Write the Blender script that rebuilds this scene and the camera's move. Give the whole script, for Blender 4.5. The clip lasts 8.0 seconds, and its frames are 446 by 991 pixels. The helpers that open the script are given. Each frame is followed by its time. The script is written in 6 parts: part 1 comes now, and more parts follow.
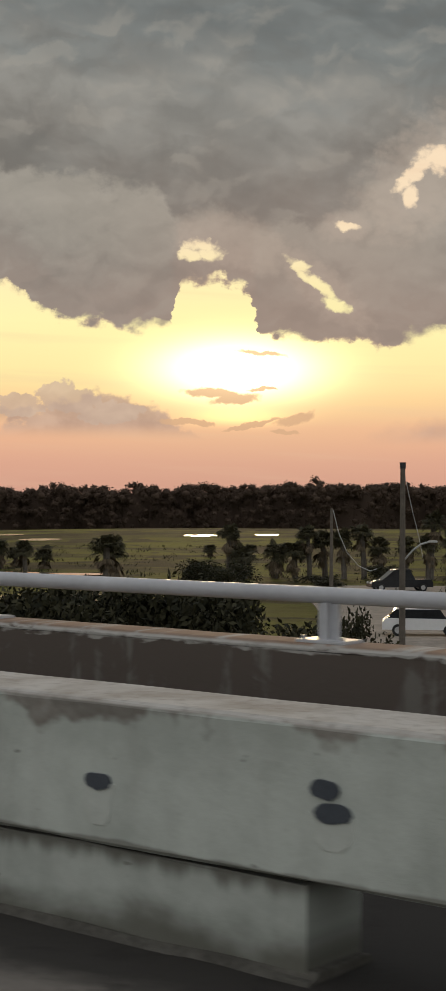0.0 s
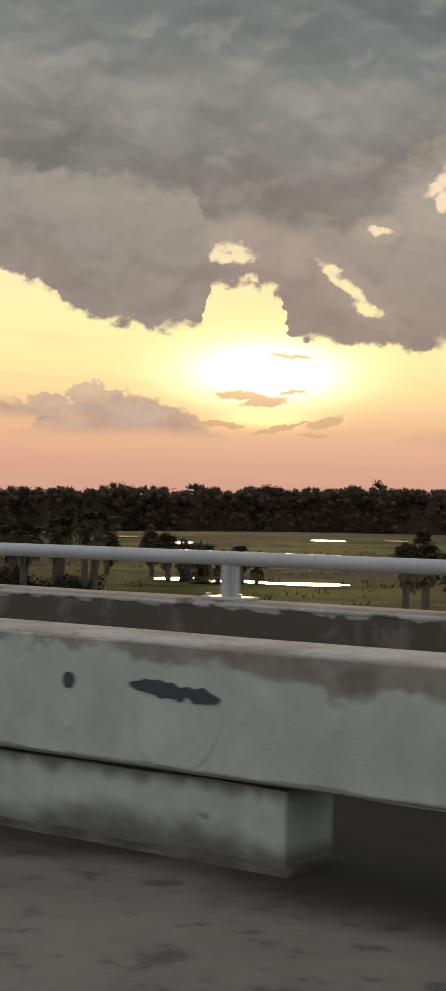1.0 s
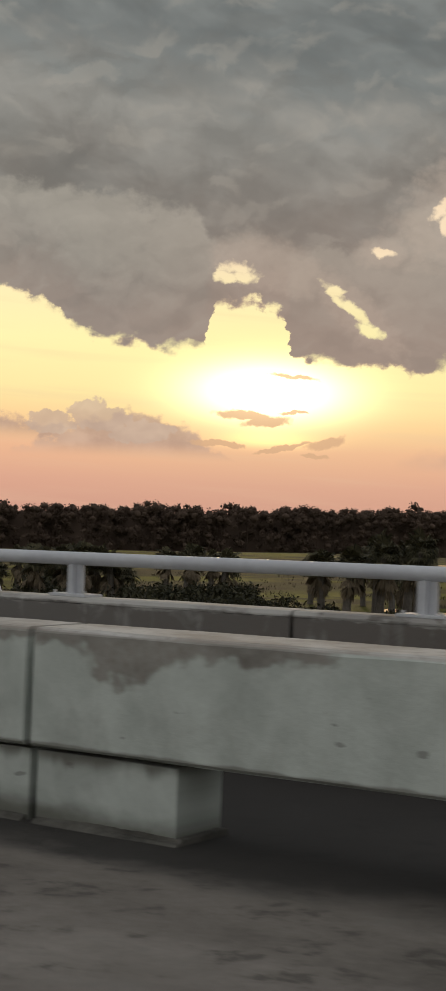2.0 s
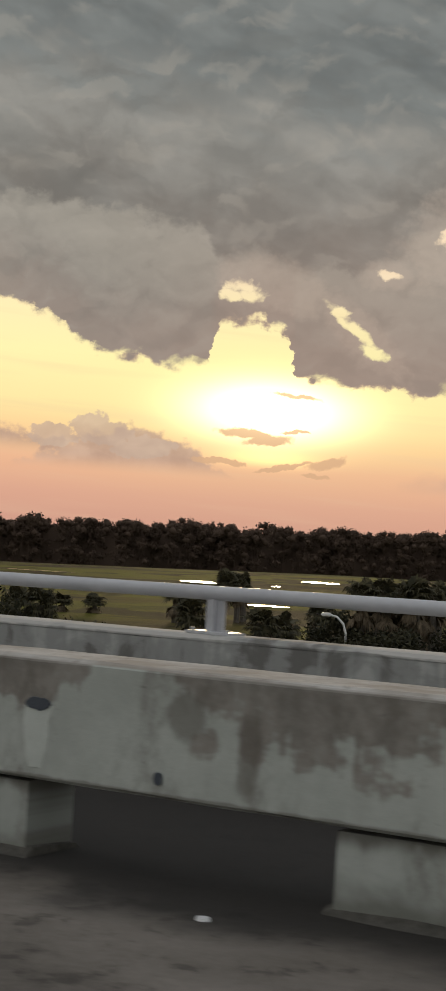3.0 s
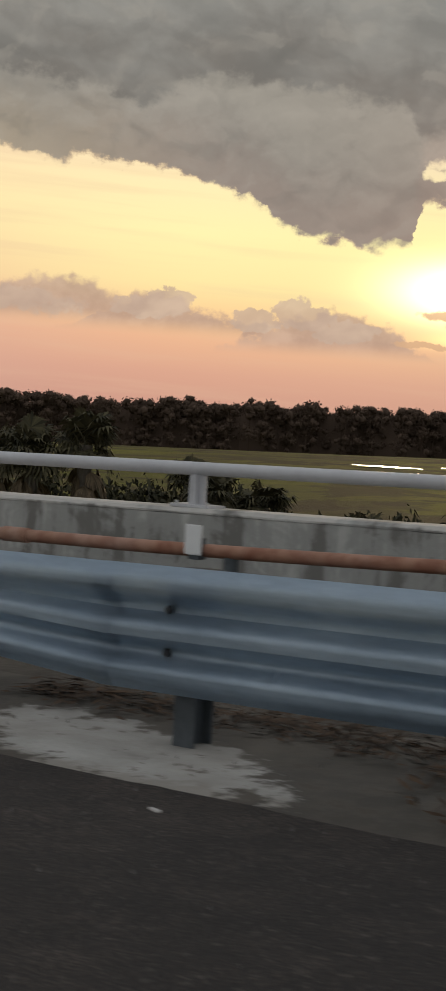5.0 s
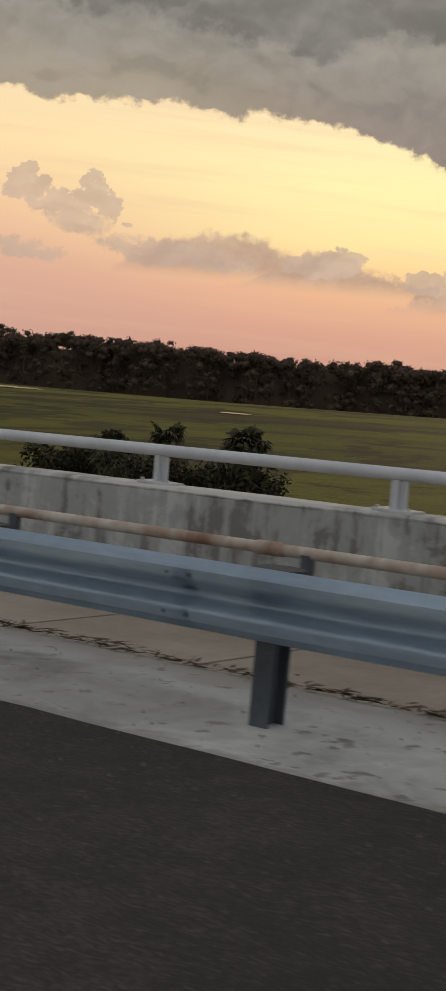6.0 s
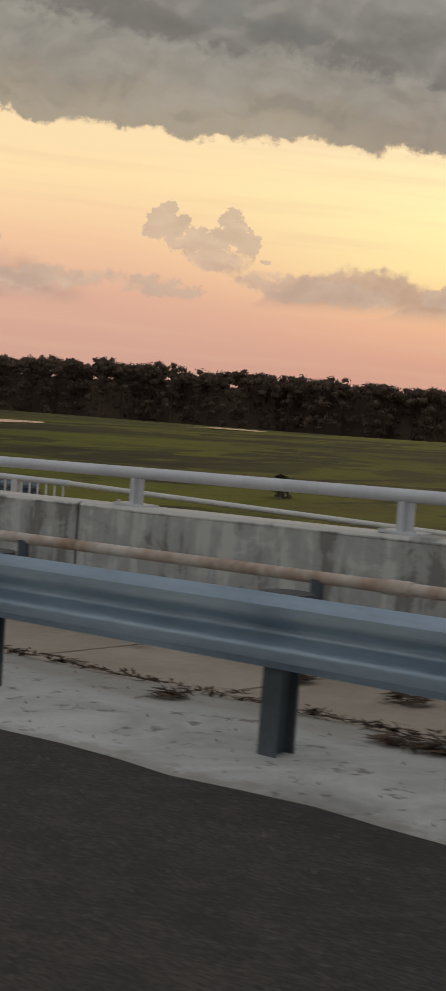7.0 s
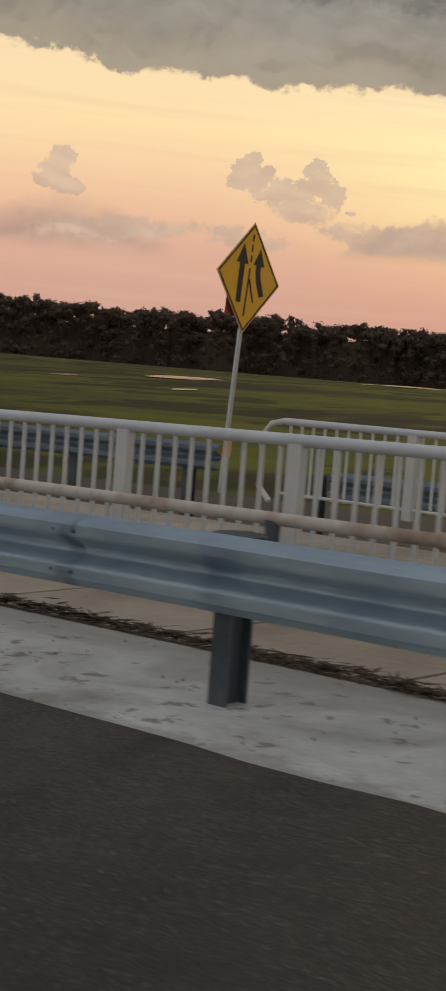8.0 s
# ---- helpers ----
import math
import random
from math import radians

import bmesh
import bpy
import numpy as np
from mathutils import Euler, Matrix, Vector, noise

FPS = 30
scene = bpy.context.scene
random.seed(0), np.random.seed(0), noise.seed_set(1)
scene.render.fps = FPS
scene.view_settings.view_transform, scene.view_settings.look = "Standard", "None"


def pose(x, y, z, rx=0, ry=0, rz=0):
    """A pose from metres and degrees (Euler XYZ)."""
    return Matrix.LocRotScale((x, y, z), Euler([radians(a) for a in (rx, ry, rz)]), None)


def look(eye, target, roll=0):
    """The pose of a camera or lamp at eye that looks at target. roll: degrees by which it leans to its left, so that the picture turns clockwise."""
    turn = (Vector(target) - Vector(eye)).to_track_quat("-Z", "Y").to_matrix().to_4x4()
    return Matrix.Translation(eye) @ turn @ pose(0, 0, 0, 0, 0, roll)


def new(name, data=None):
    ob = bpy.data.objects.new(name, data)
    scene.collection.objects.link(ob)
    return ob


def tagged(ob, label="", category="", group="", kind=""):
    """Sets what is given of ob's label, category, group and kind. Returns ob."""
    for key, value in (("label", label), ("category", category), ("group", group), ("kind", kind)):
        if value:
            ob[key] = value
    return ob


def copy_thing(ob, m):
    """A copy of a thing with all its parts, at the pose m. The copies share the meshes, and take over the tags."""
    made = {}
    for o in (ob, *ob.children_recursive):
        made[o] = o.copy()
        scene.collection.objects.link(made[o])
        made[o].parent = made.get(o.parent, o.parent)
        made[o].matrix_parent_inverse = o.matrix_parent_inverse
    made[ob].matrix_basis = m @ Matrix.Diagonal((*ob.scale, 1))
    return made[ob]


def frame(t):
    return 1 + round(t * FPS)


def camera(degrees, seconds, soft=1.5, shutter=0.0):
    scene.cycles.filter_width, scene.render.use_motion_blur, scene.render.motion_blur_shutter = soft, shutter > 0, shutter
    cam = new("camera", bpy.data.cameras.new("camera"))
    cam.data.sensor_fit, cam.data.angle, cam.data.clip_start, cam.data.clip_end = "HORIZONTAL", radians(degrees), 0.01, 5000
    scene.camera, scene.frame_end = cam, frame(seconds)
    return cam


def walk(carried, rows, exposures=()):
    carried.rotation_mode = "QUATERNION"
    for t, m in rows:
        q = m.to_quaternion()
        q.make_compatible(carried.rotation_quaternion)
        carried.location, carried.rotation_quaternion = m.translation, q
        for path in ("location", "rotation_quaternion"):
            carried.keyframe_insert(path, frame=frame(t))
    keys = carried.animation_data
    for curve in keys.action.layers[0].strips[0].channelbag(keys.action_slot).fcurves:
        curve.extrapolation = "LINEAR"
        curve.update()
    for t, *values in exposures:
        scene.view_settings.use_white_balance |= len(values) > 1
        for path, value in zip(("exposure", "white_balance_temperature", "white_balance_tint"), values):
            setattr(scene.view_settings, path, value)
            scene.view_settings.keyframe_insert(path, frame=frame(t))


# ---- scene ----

# ---------------------------------------------------------------- alignment
# Stations s run along the road in metres; o is the lateral offset outwards from
# the face of the concrete traffic rail; z is the height over the deck there.
SPEED = 24.5
H0, KAPPA = -0.668, 0.00155


def deck_z(s):
    return 0.002 * s - 0.042 * s * s / 392.0 + 0.006 * s ** 3 / 115248.0


def heading(s):
    return H0 + KAPPA * s


def base(s):
    a, b = heading(s), H0
    return (-(math.sin(a) - math.sin(b)) / KAPPA, (math.cos(a) - math.cos(b)) / KAPPA)


def P(s, o, z=0.0):
    x, y = base(s)
    a = heading(s)
    return Vector((x - o * math.sin(a), y + o * math.cos(a), deck_z(s) + z))


def at(s, o, z=0.0, turn=0.0):
    """Pose at a station: local x runs against the traffic, y outwards, z up."""
    p = P(s, o, z)
    return Matrix.LocRotScale(p, Euler((0, 0, heading(s) + radians(turn))), None)


# ---------------------------------------------------------------- camera
cam = camera(16.08, 8.0, 1.2, 0.03)
ROWS = [
    # t, distance to the rail, height over deck, yaw, pitch, roll
    (0.0, 4.005, 1.514, -0.00, 0.13, -0.27),
    (0.5, 4.260, 1.429, 0.51, 0.20, -0.81),
    (1.0, 4.713, 1.346, 1.01, 0.21, -1.18),
    (1.2, 4.794, 1.302, 1.12, 0.22, -1.38),
    (2.3, 5.050, 1.263, 0.97, 1.10, -2.10),
    (2.5, 5.053, 1.265, 0.97, 1.15, -2.05),
    (3.0, 5.044, 1.293, 0.98, 1.55, -3.65),
    (3.5, 4.933, 1.304, 2.01, 1.28, -4.39),
    (4.0, 4.650, 1.290, 3.48, -0.15, -4.88),
    (4.5, 4.881, 1.348, 5.74, -1.90, -4.30),
    (4.7, 4.998, 1.388, 6.83, -1.95, -3.75),
    (4.8, 5.057, 1.381, 7.29, -2.18, -3.40),
    (4.9, 5.116, 1.340, 7.83, -2.50, -3.55),
    (5.0, 5.175, 1.269, 8.33, -3.03, -3.39),
    (5.2, 5.409, 1.389, 9.62, -4.37, -4.44),
    (6.3, 5.455, 1.449, 16.00, -4.87, -4.80),
    (6.5, 5.300, 1.429, 17.08, -4.90, -5.05),
    (6.8, 5.371, 1.433, 18.60, -4.37, -4.70),
    (7.0, 5.334, 1.446, 19.48, -3.96, -4.20),
    (7.3, 5.176, 1.402, 20.26, -3.79, -4.41),
    (7.5, 5.083, 1.372, 20.80, -4.27, -4.44),
    (7.8, 4.996, 1.340, 21.80, -5.33, -4.40),
    (8.0, 4.860, 1.378, 22.50, -5.90, -4.35),
]
walk(cam, [(t, pose(*P(SPEED * t, -d, h), 90 + p, r, y)) for t, d, h, y, p, r in ROWS])

# ---------------------------------------------------------------- world and sun
SUN_AZ, SUN_EL = radians(0.4), radians(4.3)
world = bpy.data.worlds.new("evening_sky")
scene.world = world
world.use_nodes = True
wt = world.node_tree
wt.nodes.clear()


class Nodes:
    """Short hand for building node trees out of maths."""

    def __init__(self, tree):
        self.t = tree

    def node(self, kind, **k):
        n = self.t.nodes.new(kind)
        for key, v in k.items():
            setattr(n, key, v)
        return n

    def link(self, a, b):
        if hasattr(a, "is_output"):
            self.t.links.new(a, b)
        else:
            b.default_value = a

    def math(self, op, a, b=0.0, c=0.0, clamp=False):
        n = self.node("ShaderNodeMath", operation=op, use_clamp=clamp)
        for i, v in enumerate((a, b, c)):
            self.link(v, n.inputs[i])
        return n.outputs[0]

    def step(self, v, lo, hi):
        n = self.node("ShaderNodeMapRange", interpolation_type="SMOOTHSTEP")
        for i, x in enumerate((v, lo, hi, 0.0, 1.0)):
            self.link(x, n.inputs[i])
        return n.outputs[0]

    def mix(self, f, a, b, how="MIX"):
        n = self.node("ShaderNodeMix", data_type="RGBA", blend_type=how)
        self.link(f, n.inputs[0])
        self.link(a, n.inputs[6])
        self.link(b, n.inputs[7])
        return n.outputs[2]

    def ramp(self, v, stops, ease="LINEAR"):
        n = self.node("ShaderNodeValToRGB")
        n.color_ramp.interpolation = ease
        e = n.color_ramp.elements
        while len(e) < len(stops):
            e.new(0.5)
        for i, (p, c) in enumerate(stops):
            e[i].position = p
            e[i].color = c if len(c) == 4 else (*c, 1)
        self.link(v, n.inputs[0])
        return n.outputs[0]

    def noise(self, vec, scale, detail=4.0, rough=0.55, distort=0.0, dims="3D"):
        n = self.node("ShaderNodeTexNoise", noise_dimensions=dims)
        self.link(vec, n.inputs["Vector"])
        n.inputs["Scale"].default_value = scale
        n.inputs["Detail"].default_value = detail
        n.inputs["Roughness"].default_value = rough
        n.inputs["Distortion"].default_value = distort
        return n.outputs["Fac"], n.outputs["Color"]

    def xyz(self, x, y, z=0.0):
        n = self.node("ShaderNodeCombineXYZ")
        for i, v in enumerate((x, y, z)):
            self.link(v, n.inputs[i])
        return n.outputs[0]

    def split(self, v):
        n = self.node("ShaderNodeSeparateXYZ")
        self.link(v, n.inputs[0])
        return n.outputs

    def vmath(self, op, a, b):
        n = self.node("ShaderNodeVectorMath", operation=op)
        self.link(a, n.inputs[0])
        self.link(b, n.inputs[1])
        return n.outputs[0]

    def curve(self, v, pts):
        n = self.node("ShaderNodeFloatCurve")
        c = n.mapping.curves[0]
        while len(c.points) < len(pts):
            c.points.new(0.5, 0.5)
        for p, (x, y) in zip(c.points, pts):
            p.location = (x, y)
            p.handle_type = "VECTOR"
        n.mapping.update()
        self.link(v, n.inputs["Value"])
        return n.outputs[0]


def build_sky():
    w = Nodes(wt)
    way = w.node("ShaderNodeTexCoord").outputs["Generated"]
    dx, dy, dz = w.split(way)
    # U: bearing, V: height over the horizon, both in units of 0.4 milliradian
    U = w.math("MULTIPLY", w.math("ARCTAN2", dx, dy), 2500.0)
    V = w.math("MULTIPLY", w.math("ARCSINE", dz), 2500.0)
    flat = w.xyz(w.math("MULTIPLY", U, 0.01), w.math("MULTIPLY", V, 0.012))
    lean = w.xyz(w.math("ADD", w.math("MULTIPLY", U, 0.0056), w.math("MULTIPLY", V, 0.0020)), w.math("ADD", w.math("MULTIPLY", V, 0.0105), w.math("MULTIPLY", U, 0.0017)))
    n_big, _ = w.noise(lean, 0.62, 2.0, 0.5, 0.2)
    n_roll, _ = w.noise(lean, 1.4, 3.0, 0.5, 0.2)
    n_mid, _ = w.noise(flat, 1.5, 6.0, 0.62)
    n_fine, _ = w.noise(flat, 6.0, 5.0, 0.65)
    n_edge, _ = w.noise(flat, 1.3, 3.0, 0.5)
    _, c1 = w.noise(flat, 2.2, 4.0, 0.6)
    x1, y1, _ = w.split(c1)
    half = lambda v, k: w.math("MULTIPLY", w.math("SUBTRACT", v, 0.5), k)
    Uw = w.math("ADD", U, half(x1, 34.0))
    Vw = w.math("ADD", V, half(y1, 26.0))
    bent = w.xyz(w.math("MULTIPLY", Uw, 0.01), w.math("MULTIPLY", Vw, 0.012))

    def cells(scale):
        n = w.node("ShaderNodeTexVoronoi", feature="SMOOTH_F1", voronoi_dimensions="2D")
        w.link(bent, n.inputs["Vector"])
        n.inputs["Scale"].default_value = scale
        n.inputs["Smoothness"].default_value = 0.35
        return w.math("SUBTRACT", 0.42, n.outputs["Distance"])
    # rounded heads of cumulus at three sizes
    knobs = w.math("ADD", cells(4.4), w.math("MULTIPLY", cells(11.0), 0.5))
    large = cells(1.7)
    billow = w.math("ADD", large, w.math("MULTIPLY", knobs, 0.5))
    # lumps lit from the side of the sun: the same field, taken twice a little apart
    lump_a, _ = w.noise(w.vmath("MULTIPLY", bent, (1.0, 1.25, 1.0)), 0.85, 3.0, 0.5, 0.5)
    lump_b, _ = w.noise(w.vmath("MULTIPLY", w.vmath("ADD", bent, (0.07, -0.20, 0.0)), (1.0, 1.25, 1.0)), 0.85, 3.0, 0.5, 0.5)
    relief = w.math("SUBTRACT", lump_a, lump_b)
    puff = w.math("ADD", half(n_edge, 46.0), w.math("ADD", w.math("MULTIPLY", large, 16.0), w.math("ADD", half(n_fine, 26.0), w.math("MULTIPLY", cells(4.4), 10.0))))

    def square(u, v, ru, rv, slant=0.0, warp=False):
        p = w.math("SUBTRACT", Uw if warp else U, u)
        q = w.math("SUBTRACT", Vw if warp else V, v)
        if slant:
            q = w.math("ADD", q, w.math("MULTIPLY", p, slant))
        p = w.math("DIVIDE", p, ru)
        q = w.math("DIVIDE", q, rv)
        return w.math("ADD", w.math("MULTIPLY", p, p), w.math("MULTIPLY", q, q))

    def most(masks):
        out = None
        for m in masks:
            out = m if out is None else w.math("MAXIMUM", out, m)
        return out

    def ball(u, v, ru, rv=None, ragged=0.9, slant=0.0, soft=0.22):
        q = square(u, v, ru, rv or ru, slant, True)
        q = w.math("SUBTRACT", w.math("SUBTRACT", q, w.math("MULTIPLY", knobs, ragged)), half(n_fine, 1.8 * ragged))
        return w.step(q, 1.0 + soft, 1.0 - soft)

    # clear band between the horizon haze and the cloud deck
    left = w.step(U, -380.0, -1080.0)
    h = w.math("DIVIDE", V, 420.0)
    low = w.ramp(h, [
        (0.0, (0.62, 0.315, 0.245)), (0.14, (0.72, 0.365, 0.265)), (0.27, (0.86, 0.45, 0.28)), (0.37, (1.0, 0.62, 0.31)),
        (0.47, (1.03, 0.80, 0.38)), (0.66, (1.06, 0.92, 0.46)), (0.86, (1.05, 0.86, 0.50)), (1.0, (1.0, 0.78, 0.54))])
    lowl = w.ramp(h, [
        (0.0, (0.61, 0.345, 0.275)), (0.3, (0.74, 0.425, 0.312)), (0.5, (0.91, 0.575, 0.355)),
        (0.74, (1.0, 0.75, 0.42)), (1.0, (0.97, 0.745, 0.45))])
    clear = w.mix(left, low, lowl)
    streak, _ = w.noise(w.xyz(w.math("MULTIPLY", U, 0.0030), w.math("ADD", w.math("MULTIPLY", V, 0.055), w.math("MULTIPLY", U, 0.002))), 0.7, 4.0, 0.55)
    clear = w.mix(w.math("MULTIPLY", w.step(streak, 0.46, 0.74), 0.24), clear, (0.78, 0.50, 0.34, 1))
    # glow of the sun behind thin cloud
    rr = w.math("SQRT", square(20.0, 205.0, 105.0, 40.0))
    glow = w.math("POWER", 2.718, w.math("MULTIPLY", w.math("MULTIPLY", rr, rr), -0.9))
    wide = w.math("POWER", 2.718, w.math("MULTIPLY", w.math("SQRT", square(10.0, 245.0, 300.0, 85.0)), -1.1))
    clear = w.mix(w.math("MULTIPLY", wide, 0.9), clear, (1.0, 0.93, 0.42, 1))
    core = w.math("POWER", 2.718, w.math("MULTIPLY", square(22.0, 130.0, 70.0, 12.0), -1.0))
    clear = w.mix(1.0, clear, w.mix(core, (0, 0, 0, 1), (0.7, 0.45, 0.10, 1)), "ADD")
    sky = w.mix(1.0, clear, w.mix(glow, (0, 0, 0, 1), (3.2, 2.4, 1.3, 1)), "ADD")

    # low cumulus banks: flat foot, puffed top
    def bank(u0, u1, v0, v1, soft, amp, skew=0.0):
        cu, ru = (u0 + u1) / 2, (u1 - u0) / 2
        a = w.math("DIVIDE", w.math("SUBTRACT", U, cu), ru)
        top = w.math("MULTIPLY", w.math("SUBTRACT", 1.0, w.math("MULTIPLY", a, a)), v1 - v0)
        top = w.math("ADD", w.math("ADD", top, v0), w.math("MULTIPLY", puff, amp))
        body = w.step(w.math("SUBTRACT", top, V), -soft * 0.25, soft)
        foot = w.step(V, v0 - 18.0, v0 + 14.0)
        return w.math("MULTIPLY", body, foot)
    banks = most([bank(*c) for c in [
        (-360, -45, 108, 166, 12, 1.2), (-620, -330, 130, 182, 12, 1.2), (-810, -470, 138, 200, 14, 0.9),
        (-1420, -1060, 120, 192, 45, 0.8), (-1800, -1300, 130, 210, 45, 0.9), (230, 620, 100, 135, 40, 0.7)]])
    towers = most([ball(*c) for c in [
        (-255, 160, 36, 22), (-225, 154, 28, 20), (-320, 146, 40, 18), (-462, 168, 40, 24), (-500, 156, 46, 18), (-180, 136, 50, 18),
        (-958, 262, 19, 18, 1.5), (-970, 244, 22, 22, 1.5), (-944, 240, 25, 22, 1.3), (-930, 254, 11, 7), (-916, 222, 34, 21, 1.3, 0.0, 0.35), (-884, 206, 38, 20, 1.3, 0.0, 0.6), (-864, 234, 20, 26, 1.4), (-852, 260, 18, 18, 1.5),
        (-840, 230, 20, 22, 1.4), (-824, 220, 17, 20, 1.5, 0.0, 0.4), (-868, 190, 42, 13, 1.0, 0.0, 0.8), (-800, 198, 8, 5),
        (-1250, 252, 22, 16), (-1264, 234, 24, 20), (-1278, 216, 18, 12), (-1256, 220, 20, 18), (-1234, 206, 22, 11), (-960, 148, 62, 15, 1.2, 0.06, 0.5), (-1150, 150, 120, 16, 1.2, -0.05, 0.8), (-720, 160, 120, 20, 0.9, 0.08, 0.5)]])
    wisps = most([ball(*c) for c in [
        (-10, 166, 54, 8, 0.45, 0.10, 0.4), (20, 158, 38, 10, 0.45, -0.12, 0.4), (62, 175, 24, 3.0, 0.4, 0.0, 0.4), (46, 119, 46, 4.0, 0.5, -0.2, 0.4), (112, 128, 30, 10, 0.7, -0.3, 0.5), (98, 106, 22, 3.5, 0.5, 0.15, 0.4), (-60, 124, 44, 4.5, 0.6, 0.05, 0.4), (60, 230, 40, 3.5, 0.6, 0.05, 0.6)]])
    lc = w.mix(w.step(n_mid, 0.35, 0.7), (0.44, 0.295, 0.235, 1), (0.56, 0.39, 0.305, 1))
    lc = w.mix(w.step(V, 170.0, 280.0), lc, (0.56, 0.42, 0.32, 1))
    lc = w.mix(w.math("MULTIPLY", w.step(relief, 0.0, 0.18), 0.35), lc, (0.66, 0.47, 0.355, 1))
    sky = w.mix(w.math("MULTIPLY", banks, 0.80), sky, lc)
    lit = w.mix(w.step(relief, -0.16, 0.18), (0.55, 0.405, 0.31, 1), (0.72, 0.545, 0.40, 1))
    sky = w.mix(w.math("MULTIPLY", towers, 0.78), sky, w.mix(0.75, lc, lit))
    sky = w.mix(w.math("MULTIPLY", wisps, 0.85), sky, (0.70, 0.43, 0.25, 1))
    # the grey deck above, with its torn lower edge
    pts = [(-1800, 440), (-1322, 414), (-1132, 378), (-1073, 391), (-923, 373), (-773, 386), (-673, 381), (-473, 367),
           (-403, 351), (-313, 318), (-273, 282), (-173, 268), (-100, 268), (-84, 276), (-79, 326), (-60, 342), (-34, 330), (-8, 344), (18, 332), (40, 322), (50, 290), (56, 258), (147, 248), (247, 243), (347, 258), (500, 285), (1800, 330)]
    Ue = w.math("ADD", Uw, half(n_fine, 18.0))
    edge = w.curve(w.math("DIVIDE", w.math("ADD", Ue, 1800.0), 3600.0), [((u + 1800) / 3600, v / 1000) for u, v in pts])
    over = w.math("SUBTRACT", w.math("ADD", V, puff), w.math("MULTIPLY", edge, 1000.0))
    deck = w.step(over, -4.0, w.math("ADD", 5.0, w.math("MULTIPLY", w.step(n_roll, 0.45, 0.65), 18.0)))
    gap = most([ball(*c[:4], 1.2 * c[4], c[5] if len(c) > 5 else 0.0, 0.75) for c in [
        (-34, 393, 30, 15, 0.9, 0.1), (-52, 385, 16, 11, 0.9), (146, 340, 40, 11, 0.8, 0.8), (178, 308, 20, 11, 0.8, 0.4), (120, 366, 14, 7, 0.8),
        (300, 504, 30, 15, 0.9, -0.7), (336, 526, 34, 20, 0.9, 0.0), (296, 470, 12, 18, 0.9), (192, 428, 18, 6, 0.8), (395, 400, 30, 34, 0.8)]])
    rim = most([ball(*c) for c in [(-10, 410, 66, 40, 0.6, 0.1, 0.8), (152, 335, 75, 36, 0.6, 0.75, 0.8), (322, 510, 110, 80, 0.6, -0.5, 0.8), (192, 428, 40, 22, 0.6, 0.0, 0.8), (40, 400, 60, 40, 0.6, 0.3, 0.8)]])
    deck = w.math("MULTIPLY", deck, w.math("SUBTRACT", 1.0, w.math("MULTIPLY", gap, 0.92)))
    shade = w.math("ADD", w.math("MULTIPLY", n_big, 0.5), w.math("ADD", w.math("MULTIPLY", n_roll, 0.36), w.math("MULTIPLY", n_mid, 0.14)))
    dc = w.ramp(shade, [(0.34, (0.192, 0.182, 0.166)), (0.46, (0.252, 0.234, 0.208)), (0.55, (0.305, 0.280, 0.246)), (0.70, (0.385, 0.350, 0.306))], "EASE")
    # rounded lumps of the lower layer, paler on their crowns
    dc = w.mix(w.math("MULTIPLY", w.step(billow, 0.0, 0.6), 0.16), dc, (0.43, 0.385, 0.325, 1))
    dc = w.mix(w.math("MULTIPLY", w.step(billow, 0.0, -0.4), 0.18), dc, (0.15, 0.14, 0.125, 1))
    warm = w.step(over, 140.0, 0.0)
    dc = w.mix(w.math("MULTIPLY", warm, 0.62), dc, w.mix(w.step(U, -330.0, -800.0), (0.335, 0.262, 0.218, 1), (0.47, 0.38, 0.265, 1)))
    dc = w.mix(w.math("MULTIPLY", w.step(over, 40.0, 170.0), 0.55), dc, (0.38, 0.35, 0.295, 1))
    # second layer, its darker belly hanging over the first
    pts2 = [(-1800, 600), (-1300, 560), (-1000, 520), (-700, 500), (-520, 470), (-353, 515), (-250, 492), (-100, 470), (-80, 432), (-13, 446), (60, 412), (150, 424), (250, 490), (360, 560), (600, 600), (1800, 640)]
    edge2 = w.curve(w.math("DIVIDE", w.math("ADD", U, 1800.0), 3600.0), [((u + 1800) / 3600, v / 1000) for u, v in pts2])
    over2 = w.math("SUBTRACT", w.math("ADD", V, w.math("MULTIPLY", puff, 1.6)), w.math("MULTIPLY", edge2, 1000.0))
    belly = w.mix(w.step(over2, 20.0, 190.0), (0.172, 0.160, 0.144, 1), (0.29, 0.285, 0.262, 1))
    belly = w.mix(w.math("MULTIPLY", w.step(n_roll, 0.40, 0.70), 0.35), belly, (0.35, 0.345, 0.318, 1))
    belly = w.mix(w.math("MULTIPLY", w.step(n_big, 0.52, 0.40), 0.45), belly, (0.15, 0.15, 0.14, 1))
    dc = w.mix(w.math("MULTIPLY", w.step(over2, -8.0, 22.0), 0.85), dc, belly)
    # third and darkest layer high up
    pts3 = [(-1800, 760), (-900, 740), (-400, 720), (-100, 690), (100, 650), (350, 640), (900, 660), (1800, 700)]
    edge3 = w.curve(w.math("DIVIDE", w.math("ADD", U, 1800.0), 3600.0), [((u + 1800) / 3600, v / 1000) for u, v in pts3])
    over3 = w.math("SUBTRACT", w.math("ADD", V, w.math("MULTIPLY", half(n_roll, 260.0), 1.0)), w.math("MULTIPLY", edge3, 1000.0))
